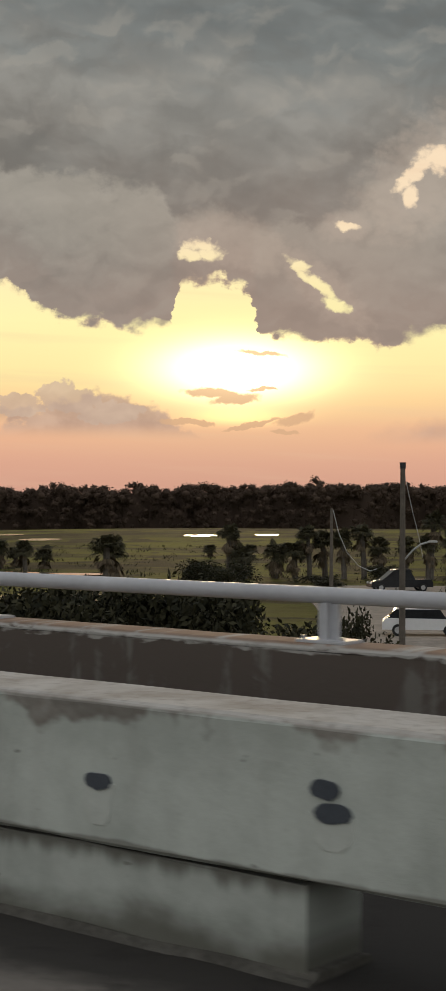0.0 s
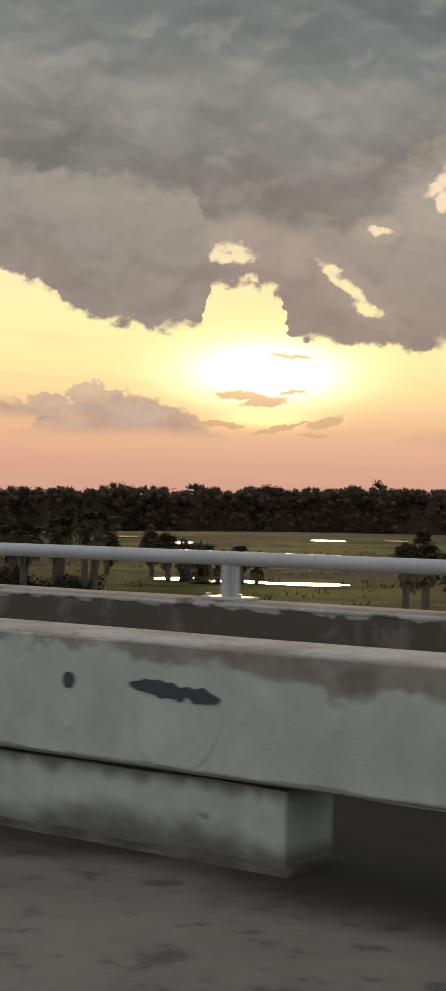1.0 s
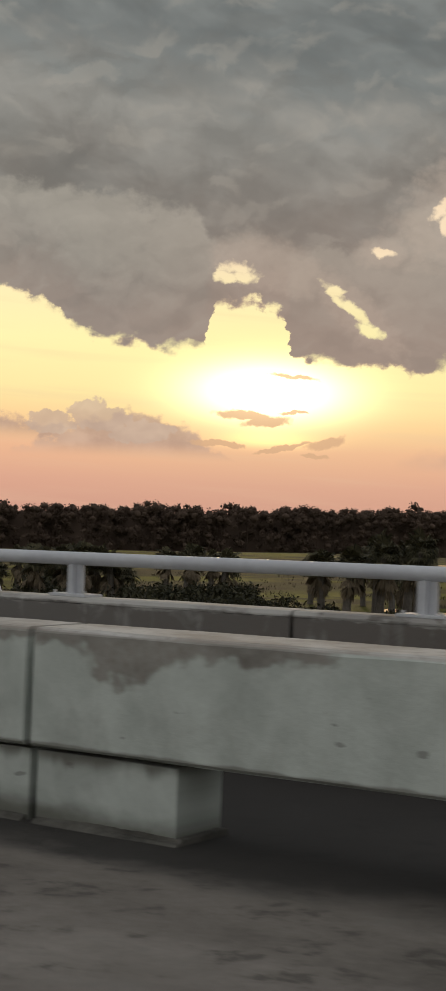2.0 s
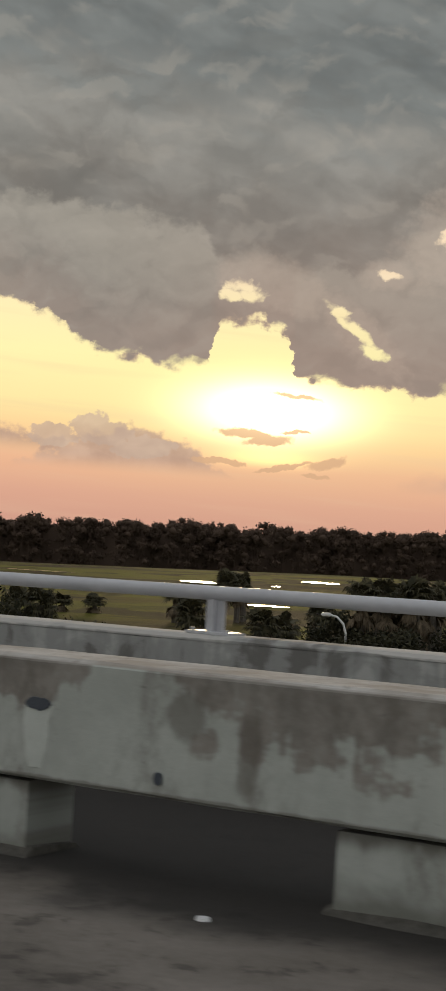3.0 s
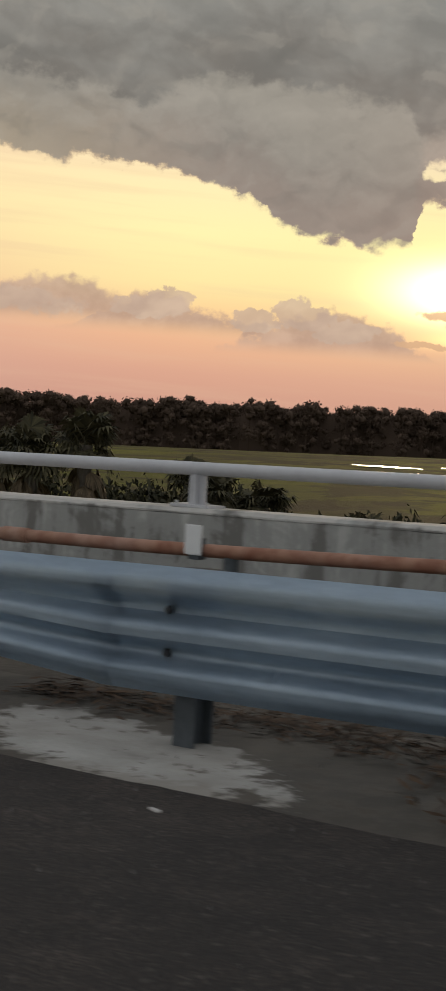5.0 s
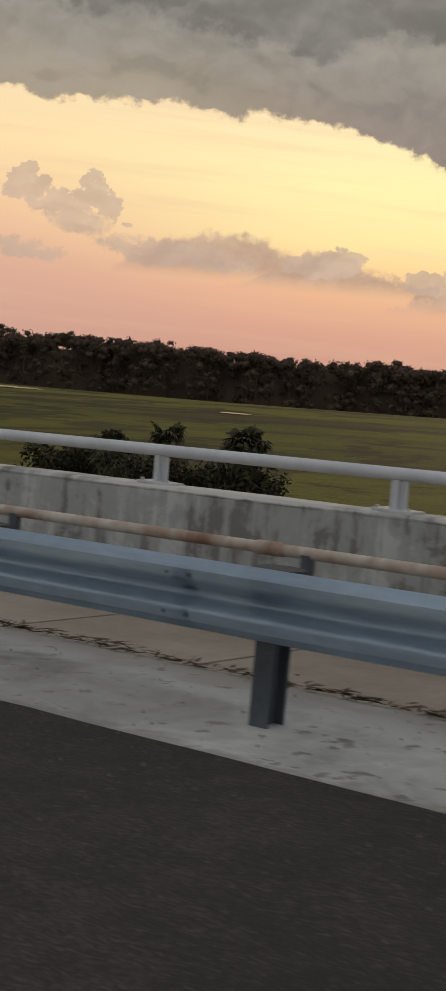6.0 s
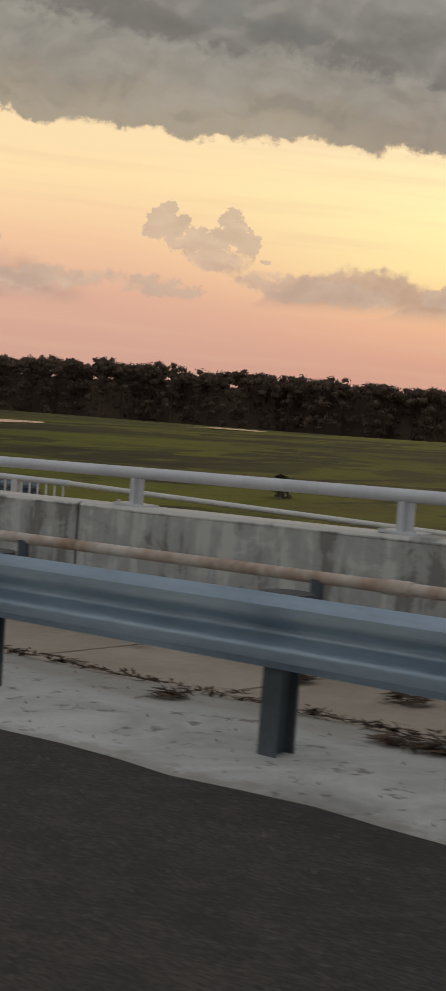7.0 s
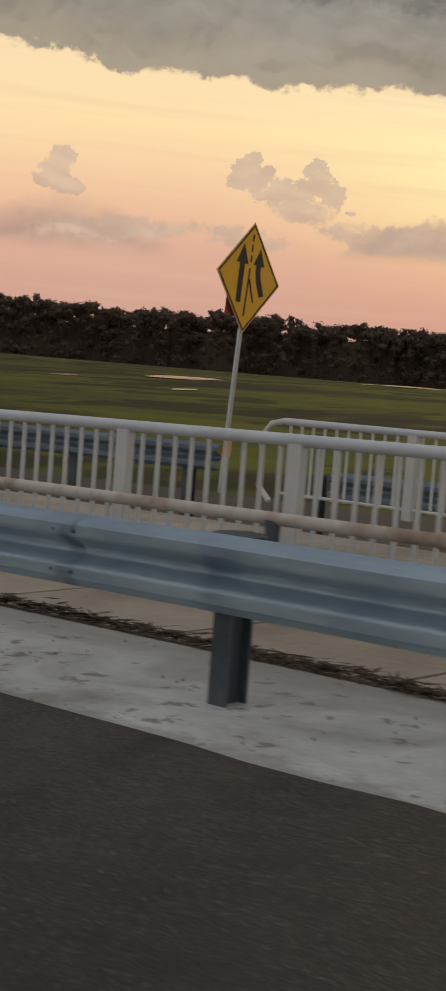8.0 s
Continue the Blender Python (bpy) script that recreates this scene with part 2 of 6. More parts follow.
    dc = w.mix(w.math("MULTIPLY", w.step(over3, -70.0, 60.0), 0.85), dc, w.mix(w.step(n_roll, 0.30, 0.70), (0.128, 0.143, 0.143, 1), (0.20, 0.216, 0.21, 1)))
    dc = w.mix(w.math("MULTIPLY", w.step(relief, 0.0, 0.16), 0.26), dc, (0.42, 0.385, 0.33, 1))
    dc = w.mix(w.math("MULTIPLY", w.step(relief, 0.0, -0.16), 0.24), dc, (0.135, 0.133, 0.122, 1))
    dc = w.mix(w.math("MULTIPLY", w.step(over, 9.0, 0.0), 0.6), dc, (0.85, 0.62, 0.37, 1))
    dc = w.mix(w.math("MULTIPLY", rim, 0.30), dc, (0.62, 0.50, 0.40, 1))
    # warm light soaking through the cloud round the sun
    soak = w.math("POWER", 2.718, w.math("MULTIPLY", square(130.0, 300.0, 330.0, 190.0), -1.0))
    dc = w.mix(w.math("MULTIPLY", soak, 0.42), dc, (0.42, 0.29, 0.225, 1))
    sky = w.mix(deck, sky, dc)
    # paler evening sky away from the sunset
    air = w.node("ShaderNodeTexSky", sky_type="NISHITA", sun_disc=False, sun_elevation=SUN_EL, sun_rotation=SUN_AZ)
    away = w.math("MAXIMUM", w.step(dy, 0.55, -0.1), w.step(dz, 0.42, 0.72))
    east = w.mix(w.step(dz, 0.0, 0.75), (0.60, 0.590, 0.570, 1), (0.62, 0.640, 0.66, 1))
    veil = w.mix(0.8, w.mix(1.0, air.outputs[0], (0.1, 0.1, 0.1, 1), "MULTIPLY"), east)
    sky = w.mix(away, sky, veil)
    bg = w.node("ShaderNodeBackground")
    w.link(sky, bg.inputs[0])
    out = w.node("ShaderNodeOutputWorld")
    w.link(bg.outputs[0], out.inputs[0])


build_sky()
sun = new("sun", bpy.data.lights.new("sun", "SUN"))
sun.data.energy, sun.data.angle, sun.data.color = 0.8, radians(8), (1.0, 0.72, 0.42)
sun.matrix_world = look((0, 0, 0), (-math.sin(SUN_AZ) * math.cos(SUN_EL), -math.cos(SUN_AZ) * math.cos(SUN_EL), -math.sin(SUN_EL)))


# ---------------------------------------------------------------- materials
def material(name, build):
    m = bpy.data.materials.new(name)
    m.use_nodes = True
    t = m.node_tree
    build(Nodes(t), t.nodes["Principled BSDF"])
    return m


def bumped(n, b, h, strength, dist):
    k = n.node("ShaderNodeBump")
    k.inputs["Strength"].default_value = strength
    k.inputs["Distance"].default_value = dist
    n.link(h, k.inputs["Height"])
    n.link(k.outputs[0], b.inputs["Normal"])


def plain(lo, hi, scale, rough=0.8, metal=0.0, bump=0.2, dist=0.01, rand=0.0):
    def build(n, b):
        p = n.node("ShaderNodeTexCoord").outputs["Object"]
        f1, _ = n.noise(p, scale, 5, 0.6)
        f2, _ = n.noise(p, scale * 9, 3, 0.6)
        f = n.math("ADD", n.math("MULTIPLY", f1, 0.7), n.math("MULTIPLY", f2, 0.3))
        if rand:
            r = n.node("ShaderNodeObjectInfo").outputs["Random"]
            f = n.math("ADD", f, n.math("MULTIPLY", n.math("SUBTRACT", r, 0.5), rand))
        n.link(n.ramp(f, [(0.3, lo), (0.7, hi)]), b.inputs["Base Color"])
        b.inputs["Roughness"].default_value = rough
        b.inputs["Metallic"].default_value = metal
        if bump:
            bumped(n, b, f2, bump, dist)
    return build


def road_uv(n):
    """Station and height over the deck, as the swept meshes carry them."""
    return n.split(n.node("ShaderNodeUVMap", uv_map="road").outputs[0])


STAINS = [  # station, height, half length, half depth and strength of dark stains on the rail
    (113.48, 0.745, 0.22, 0.085, 0.75), (113.53, 0.55, 0.20, 0.055, 0.6), (113.46, 0.30, 0.36, 0.045, 0.75), (27.46, 0.72, 0.11, 0.07, 0.5),
    (100.45, 0.57, 0.11, 0.24, 0.75), (100.87, 0.50, 0.13, 0.20, 0.6), (76.56, 0.53, 0.06, 0.18, 0.6), (76.85, 0.64, 0.09, 0.10, 0.6), (101.7, 0.68, 0.3, 0.1, 0.6)]


def barrier_mat(n, b):
    u, v, _ = road_uv(n)
    flat = n.xyz(u, v, 0.0)
    big, _ = n.noise(n.xyz(n.math("MULTIPLY", u, 1.0), n.math("MULTIPLY", v, 1.6)), 0.9, 5, 0.6, 0.15)
    mid, _ = n.noise(flat, 3.2, 6, 0.62, 0.2)
    fine, _ = n.noise(flat, 26.0, 4, 0.6)
    streak, _ = n.noise(n.xyz(n.math("MULTIPLY", u, 9.0), n.math("MULTIPLY", v, 0.7)), 1.0, 4, 0.6)
    pale = n.mix(n.step(mid, 0.3, 0.7), (0.415, 0.442, 0.402, 1), (0.54, 0.572, 0.525, 1))
    pale = n.mix(n.math("MULTIPLY", n.step(streak, 0.50, 0.75), n.math("ADD", 0.12, n.math("MULTIPLY", n.step(u, 45.0, 85.0), 0.3))), pale, (0.30, 0.29, 0.265, 1))
    pale = n.mix(n.math("MULTIPLY", n.step(u, 45.0, 95.0), 0.38), pale, (0.26, 0.25, 0.225, 1))
    # rain-washed brown film that hangs down from the top edge in tongues
    far = n.step(u, 45.0, 85.0)
    line = n.math("SUBTRACT", 0.775, n.math("MULTIPLY", far, 0.145))
    hang = n.math("ADD", v, n.math("MULTIPLY", n.math("SUBTRACT", big, 0.5), n.math("ADD", 1.0, n.math("MULTIPLY", far, 0.25))))
    hang = n.math("ADD", hang, n.math("MULTIPLY", n.math("SUBTRACT", mid, 0.5), 0.30))
    hang = n.math("ADD", hang, n.math("MULTIPLY", n.math("SUBTRACT", streak, 0.5), n.math("ADD", 0.10, n.math("MULTIPLY", far, 0.30))))
    film = n.math("MULTIPLY", n.step(hang, n.math("SUBTRACT", line, 0.035), n.math("ADD", line, 0.03)), n.math("ADD", 0.62, n.math("MULTIPLY", fine, 0.5)))
    brown = n.mix(n.step(mid, 0.35, 0.65), (0.16, 0.14, 0.12, 1), (0.27, 0.245, 0.215, 1))
    c = n.mix(film, pale, brown)
    # splash dirt with a ragged upper rim
    rim = n.math("ADD", v, n.math("MULTIPLY", n.math("SUBTRACT", big, 0.5), 0.55))
    c = n.mix(n.math("MULTIPLY", n.step(rim, 0.17, 0.03), n.math("SUBTRACT", 0.88, n.math("MULTIPLY", n.step(u, 60.0, 90.0), 0.30))), c, (0.105, 0.10, 0.078, 1))
    # pale repaired bay at the end of the rail, browned all round
    eu = n.math("DIVIDE", n.math("SUBTRACT", u, 113.4), 0.62)
    ev = n.math("DIVIDE", n.math("SUBTRACT", v, 0.40), 0.42)
    bay = n.math("ADD", n.math("ADD", n.math("MULTIPLY", eu, eu), n.math("MULTIPLY", ev, ev)), n.math("MULTIPLY", n.math("SUBTRACT", mid, 0.5), 0.8))
    here = n.math("MULTIPLY", n.step(u, 110.6, 112.4), n.step(v, 0.815, 0.80))
    c = n.mix(n.math("MULTIPLY", here, n.math("MULTIPLY", n.step(bay, 1.2, 0.85), 0.85)), c, n.mix(mid, (0.34, 0.345, 0.315, 1), (0.56, 0.57, 0.53, 1)))
    c = n.mix(n.math("MULTIPLY", here, n.math("MULTIPLY", n.step(bay, 0.95, 1.2), n.math("MULTIPLY", n.step(v, 0.30, 0.55), 0.6))), c, (0.15, 0.13, 0.108, 1))
    sill = n.math("MULTIPLY", n.step(u, 112.80, 112.86), n.step(n.math("ADD", v, n.math("MULTIPLY", n.math("SUBTRACT", mid, 0.5), 0.12)), 0.31, 0.26))
    c = n.mix(n.math("MULTIPLY", sill, 0.8), c, n.mix(streak, (0.36, 0.37, 0.34, 1), (0.60, 0.615, 0.575, 1)))
    # streaky darker block tops below the beam, its darker lower edge, and small chips
    under_beam = n.math("MULTIPLY", n.step(n.math("ADD", v, n.math("MULTIPLY", n.math("SUBTRACT", streak, 0.5), 0.16)), 0.235, 0.30), n.math("MULTIPLY", n.step(v, 0.318, 0.31), n.step(u, 112.85, 112.80)))
    c = n.mix(n.math("MULTIPLY", under_beam, 0.75), c, (0.11, 0.098, 0.08, 1))
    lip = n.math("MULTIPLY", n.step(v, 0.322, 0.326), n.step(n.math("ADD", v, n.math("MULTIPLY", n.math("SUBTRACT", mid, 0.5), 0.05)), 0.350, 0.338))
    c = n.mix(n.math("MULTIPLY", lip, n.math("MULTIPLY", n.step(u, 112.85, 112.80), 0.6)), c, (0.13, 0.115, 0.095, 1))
    chip, _ = n.noise(n.xyz(n.math("MULTIPLY", u, 0.6), v), 14.0, 2, 0.5)
    c = n.mix(n.math("MULTIPLY", n.step(chip, 0.71, 0.74), 0.6), c, (0.16, 0.15, 0.135, 1))
    # single dark run-off stains
    for su, sv, ru, rv, k in STAINS:
        a = n.math("DIVIDE", n.math("SUBTRACT", u, su), ru)
        d = n.math("DIVIDE", n.math("SUBTRACT", v, sv), rv)
        q = n.math("ADD", n.math("ADD", n.math("MULTIPLY", a, a), n.math("MULTIPLY", d, d)), n.math("MULTIPLY", n.math("SUBTRACT", mid, 0.5), 3.0))
        c = n.mix(n.math("MULTIPLY", n.step(q, 1.25, 0.45), k), c, (0.125, 0.108, 0.088, 1))
    # mould blots, thicker on the older far stretch
    blot, _ = n.noise(n.xyz(n.math("MULTIPLY", u, 2.2), n.math("MULTIPLY", v, 1.3)), 1.35, 6, 0.66, 0.15)
    c = n.mix(n.math("MULTIPLY", n.step(blot, 0.50, 0.68), n.math("ADD", 0.15, n.math("MULTIPLY", n.math("MULTIPLY", far, n.step(u, 112.9, 112.6)), 0.6))), c, (0.13, 0.112, 0.092, 1))
    c = n.mix(n.math("MULTIPLY", n.step(fine, 0.62, 0.75), 0.25), c, (0.2, 0.19, 0.17, 1))
    p = n.node("ShaderNodeTexCoord").outputs["Object"]
    crust, _ = n.noise(p, 2.6, 6, 0.66, 0.3)
    speck, _ = n.noise(p, 22.0, 4, 0.65)
    ledge = n.mix(n.step(crust, 0.36, 0.66), (0.50, 0.475, 0.44, 1), (0.33, 0.295, 0.255, 1))
    ledge = n.mix(n.math("MULTIPLY", n.step(speck, 0.52, 0.68), 0.45), ledge, (0.20, 0.175, 0.15, 1))
    c = n.mix(n.step(v, 0.804, 0.812), c, ledge)
    n.link(c, b.inputs["Base Color"])
    b.inputs["Roughness"].default_value = 0.9
    bumped(n, b, n.math("ADD", n.math("MULTIPLY", mid, 0.6), n.math("MULTIPLY", speck, 0.4)), 0.40, 0.014)


def parapet_mat(n, b):
    u, v, _ = road_uv(n)
    flat = n.xyz(u, v, 0.0)
    big, _ = n.noise(flat, 1.1, 5, 0.6, 0.5)
    mid, _ = n.noise(flat, 4.0, 6, 0.65, 0.8)
    streak, _ = n.noise(n.xyz(n.math("MULTIPLY", u, 5.0), n.math("MULTIPLY", v, 0.5)), 1.0, 5, 0.65)
    clean = n.step(u, 45.0, 75.0)
    base = n.mix(clean, (0.108, 0.086, 0.072, 1), (0.33, 0.33, 0.315, 1))
    spread = n.math("SUBTRACT", n.math("ADD", n.math("MULTIPLY", streak, 0.6), n.math("MULTIPLY", mid, 0.4)), 0.5)
    c = n.mix(n.step(spread, 0.02, 0.10), base, n.mix(clean, (0.175, 0.16, 0.142, 1), (0.46, 0.46, 0.44, 1)))
    c = n.mix(n.math("MULTIPLY", n.step(spread, 0.0, -0.07), n.math("MULTIPLY", clean, 0.85)), c, (0.155, 0.148, 0.136, 1))
    # flaking pale paint along the cap of the older stretch
    cap = n.step(n.math("ADD", v, n.math("MULTIPLY", n.math("SUBTRACT", mid, 0.5), 0.09)), 0.795, 0.815)
    flake = n.math("MULTIPLY", cap, n.step(big, 0.40, 0.5))
    c = n.mix(flake, c, n.mix(clean, (0.40, 0.38, 0.35, 1), (0.52, 0.50, 0.47, 1)))
    chipped, _ = n.noise(n.xyz(n.math("MULTIPLY", u, 3.4), n.math("MULTIPLY", v, 7.0)), 1.6, 4, 0.6)
    crust = n.math("MULTIPLY", n.step(n.math("ADD", v, n.math("MULTIPLY", n.math("SUBTRACT", chipped, 0.5), 0.13)), 0.790, 0.802), n.math("MULTIPLY", n.step(chipped, 0.44, 0.50), n.step(u, 62.0, 45.0)))
    c = n.mix(n.math("MULTIPLY", crust, 0.85), c, (0.47, 0.45, 0.42, 1))
    # orange of low sun on the top edge, put into the concrete's colour
    sunlit_rim = n.math("MULTIPLY", n.step(v, 0.815, 0.83), n.math("MULTIPLY", n.step(u, 45.0, 15.0), n.step(mid, 0.36, 0.5)))
    c = n.mix(n.math("MULTIPLY", sunlit_rim, 0.8), c, (0.24, 0.13, 0.07, 1))
    n.link(c, b.inputs["Base Color"])
    b.inputs["Roughness"].default_value = 0.9
    bumped(n, b, mid, 0.4, 0.012)


def deck_mat(n, b):
    u, v, _ = road_uv(n)
    p = n.node("ShaderNodeTexCoord").outputs["Object"]
    big, _ = n.noise(p, 0.8, 6, 0.6, 0.4)
    fine, _ = n.noise(p, 22.0, 6, 0.8)
    scab, _ = n.noise(p, 4.5, 6, 0.7)
    run, _ = n.noise(n.xyz(n.math("MULTIPLY", u, 0.5), n.math("MULTIPLY", v, 4.0)), 1.0, 5, 0.6)
    f = n.math("ADD", n.math("MULTIPLY", big, 0.5), n.math("ADD", n.math("MULTIPLY", run, 0.12), n.math("MULTIPLY", n.math("ADD", scab, fine), 0.19)))
    c = n.ramp(f, [(0.38, (0.085, 0.071, 0.058)), (0.5, (0.155, 0.134, 0.113)), (0.62, (0.225, 0.198, 0.171))])
    c = n.mix(n.math("MULTIPLY", n.step(u, 50.0, 25.0), 0.42), c, n.mix(fine, (0.17, 0.152, 0.132, 1), (0.27, 0.243, 0.214, 1)))
    # scabs of dried mud and pale worn spots
    c = n.mix(n.math("MULTIPLY", n.step(scab, 0.57, 0.66), 0.5), c, (0.16, 0.145, 0.125, 1))
    c = n.mix(n.math("MULTIPLY", n.step(scab, 0.46, 0.36), 0.55), c, (0.030, 0.024, 0.019, 1))
    # near-black tone from the rail outwards, with a ragged edge towards the road
    rail_side = n.math("ADD", v, n.math("MULTIPLY", n.math("SUBTRACT", big, 0.5), 1.6))
    c = n.mix(n.math("MULTIPLY", n.step(rail_side, -0.58, -0.08), 0.92), c, (0.014, 0.0112, 0.0092, 1))
    n.link(c, b.inputs["Base Color"])
    b.inputs["Roughness"].default_value = 0.9
    bumped(n, b, fine, 0.4, 0.01)


def asphalt_mat(n, b):
    p = n.node("ShaderNodeTexCoord").outputs["Object"]
    big, _ = n.noise(p, 0.5, 5, 0.6)
    grit, _ = n.noise(p, 60.0, 4, 0.75)
    blot, _ = n.noise(p, 5.0, 4, 0.65)
    f = n.math("ADD", n.math("MULTIPLY", big, 0.2), n.math("ADD", n.math("MULTIPLY", blot, 0.2), n.math("MULTIPLY", grit, 0.6)))
    c = n.ramp(f, [(0.38, (0.0075, 0.0054, 0.0042)), (0.50, (0.0200, 0.0148, 0.0120)), (0.62, (0.070, 0.053, 0.043))])
    chip, _ = n.noise(p, 34.0, 2, 0.5)
    c = n.mix(n.math("MULTIPLY", n.step(chip, 0.62, 0.70), 0.45), c, (0.105, 0.088, 0.076, 1))
    n.link(c, b.inputs["Base Color"])
    b.inputs["Roughness"].default_value = 0.85
    bumped(n, b, grit, 0.7, 0.01)


def kerb_mat(n, b):
    p = n.node("ShaderNodeTexCoord").outputs["Object"]
    u, v, _ = road_uv(n)
    big, _ = n.noise(p, 1.3, 6, 0.65, 0.5)
    spot, _ = n.noise(p, 7.0, 4, 0.65)
    fine, _ = n.noise(p, 40.0, 3, 0.6)
    c = n.ramp(big, [(0.3, (0.225, 0.213, 0.197)), (0.45, (0.375, 0.364, 0.344)), (0.62, (0.51, 0.50, 0.478))])
    c = n.mix(n.math("MULTIPLY", n.step(spot, 0.59, 0.65), 0.8), c, (0.16, 0.14, 0.12, 1))
    c = n.mix(n.math("MULTIPLY", n.step(fine, 0.55, 0.7), 0.3), c, (0.3, 0.28, 0.25, 1))
    # dirt that has gathered along the walkway side and in worn hollows
    grub = n.math("ADD", v, n.math("MULTIPLY", n.math("SUBTRACT", big, 0.5), 1.6))
    c = n.mix(n.math("MULTIPLY", n.step(grub, 0.20, 0.55), 0.6), c, (0.20, 0.165, 0.13, 1))
    wear, _ = n.noise(p, 0.55, 4, 0.6, 0.3)
    c = n.mix(n.math("MULTIPLY", n.step(wear, 0.55, 0.60), 0.4), c, (0.24, 0.22, 0.195, 1))
    # crumbled patch of bare aggregate
    qu = n.math("DIVIDE", n.math("SUBTRACT", u, 188.12), 0.42)
    qv = n.math("DIVIDE", n.math("ADD", n.math("ADD", v, 0.38), n.math("MULTIPLY", n.math("SUBTRACT", u, 188.12), 0.35)), 0.26)
    crumb = n.math("ADD", n.math("ADD", n.math("MULTIPLY", qu, qu), n.math("MULTIPLY", qv, qv)), n.math("MULTIPLY", n.math("SUBTRACT", spot, 0.5), 1.2))
    c = n.mix(n.math("MULTIPLY", n.step(crumb, 1.1, 0.85), 0.9), c, n.mix(n.step(fine, 0.42, 0.58), (0.10, 0.086, 0.074, 1), (0.24, 0.215, 0.19, 1)))
    edge_dirt = n.math("ADD", v, n.math("MULTIPLY", n.math("SUBTRACT", spot, 0.5), 0.5))
    c = n.mix(n.math("MULTIPLY", n.step(edge_dirt, -0.58, -0.70), 0.55), c, (0.22, 0.19, 0.155, 1))
    # one bare pale patch where the soil has washed away
    pu = n.math("DIVIDE", n.math("SUBTRACT", u, 126.35), 0.95)
    pv = n.math("DIVIDE", n.math("ADD", n.math("ADD", v, 0.38), n.math("MULTIPLY", n.math("SUBTRACT", u, 126.35), -0.25)), 0.42)
    bare = n.math("ADD", n.math("MULTIPLY", pu, pu), n.math("MULTIPLY", pv, pv))
    heap = n.math("ADD", v, n.math("MULTIPLY", n.math("SUBTRACT", spot, 0.5), 0.9))
    back = n.math("MULTIPLY", n.step(u, 124.6, 123.0), n.step(heap, 0.34, 0.10))
    soil = n.math("MULTIPLY", n.math("MULTIPLY", n.step(u, 131.0, 128.0), n.math("SUBTRACT", 1.0, back)), n.step(n.math("ADD", bare, n.math("ADD", n.math("MULTIPLY", n.math("SUBTRACT", spot, 0.5), 2.2), n.math("MULTIPLY", n.math("SUBTRACT", big, 0.5), 3.0))), 0.70, 1.10))
    c = n.mix(n.math("MULTIPLY", soil, 0.94), c, n.mix(n.step(spot, 0.4, 0.6), (0.009, 0.007, 0.005, 1), (0.036, 0.027, 0.020, 1)))
    c = n.mix(n.math("MULTIPLY", n.step(u, 129.5, 127.5), n.math("ADD", 0.24, n.math("MULTIPLY", n.step(wear, 0.42, 0.60), 0.45))), c, (0.19, 0.165, 0.135, 1))
    n.link(c, b.inputs["Base Color"])
    b.inputs["Roughness"].default_value = 0.95
    bumped(n, b, n.math("ADD", spot, n.math("MULTIPLY", fine, 0.5)), 0.5, 0.012)


def galv_mat(n, b):
    u, v, _ = road_uv(n)
    big, _ = n.noise(n.xyz(u, n.math("MULTIPLY", v, 6.0)), 1.3, 5, 0.6)
    fine, _ = n.noise(n.xyz(n.math("MULTIPLY", u, 5.0), n.math("MULTIPLY", v, 30.0)), 2.0, 4, 0.6)
    f = n.math("ADD", n.math("MULTIPLY", big, 0.65), n.math("MULTIPLY", fine, 0.35))
    n.link(n.ramp(f, [(0.32, (0.37, 0.45, 0.53)), (0.5, (0.47, 0.56, 0.65)), (0.68, (0.58, 0.67, 0.75))]), b.inputs["Base Color"])
    b.inputs["Metallic"].default_value = 0.75
    n.link(n.math("ADD", 0.40, n.math("MULTIPLY", fine, 0.24)), b.inputs["Roughness"])
    bumped(n, b, fine, 0.1, 0.003)


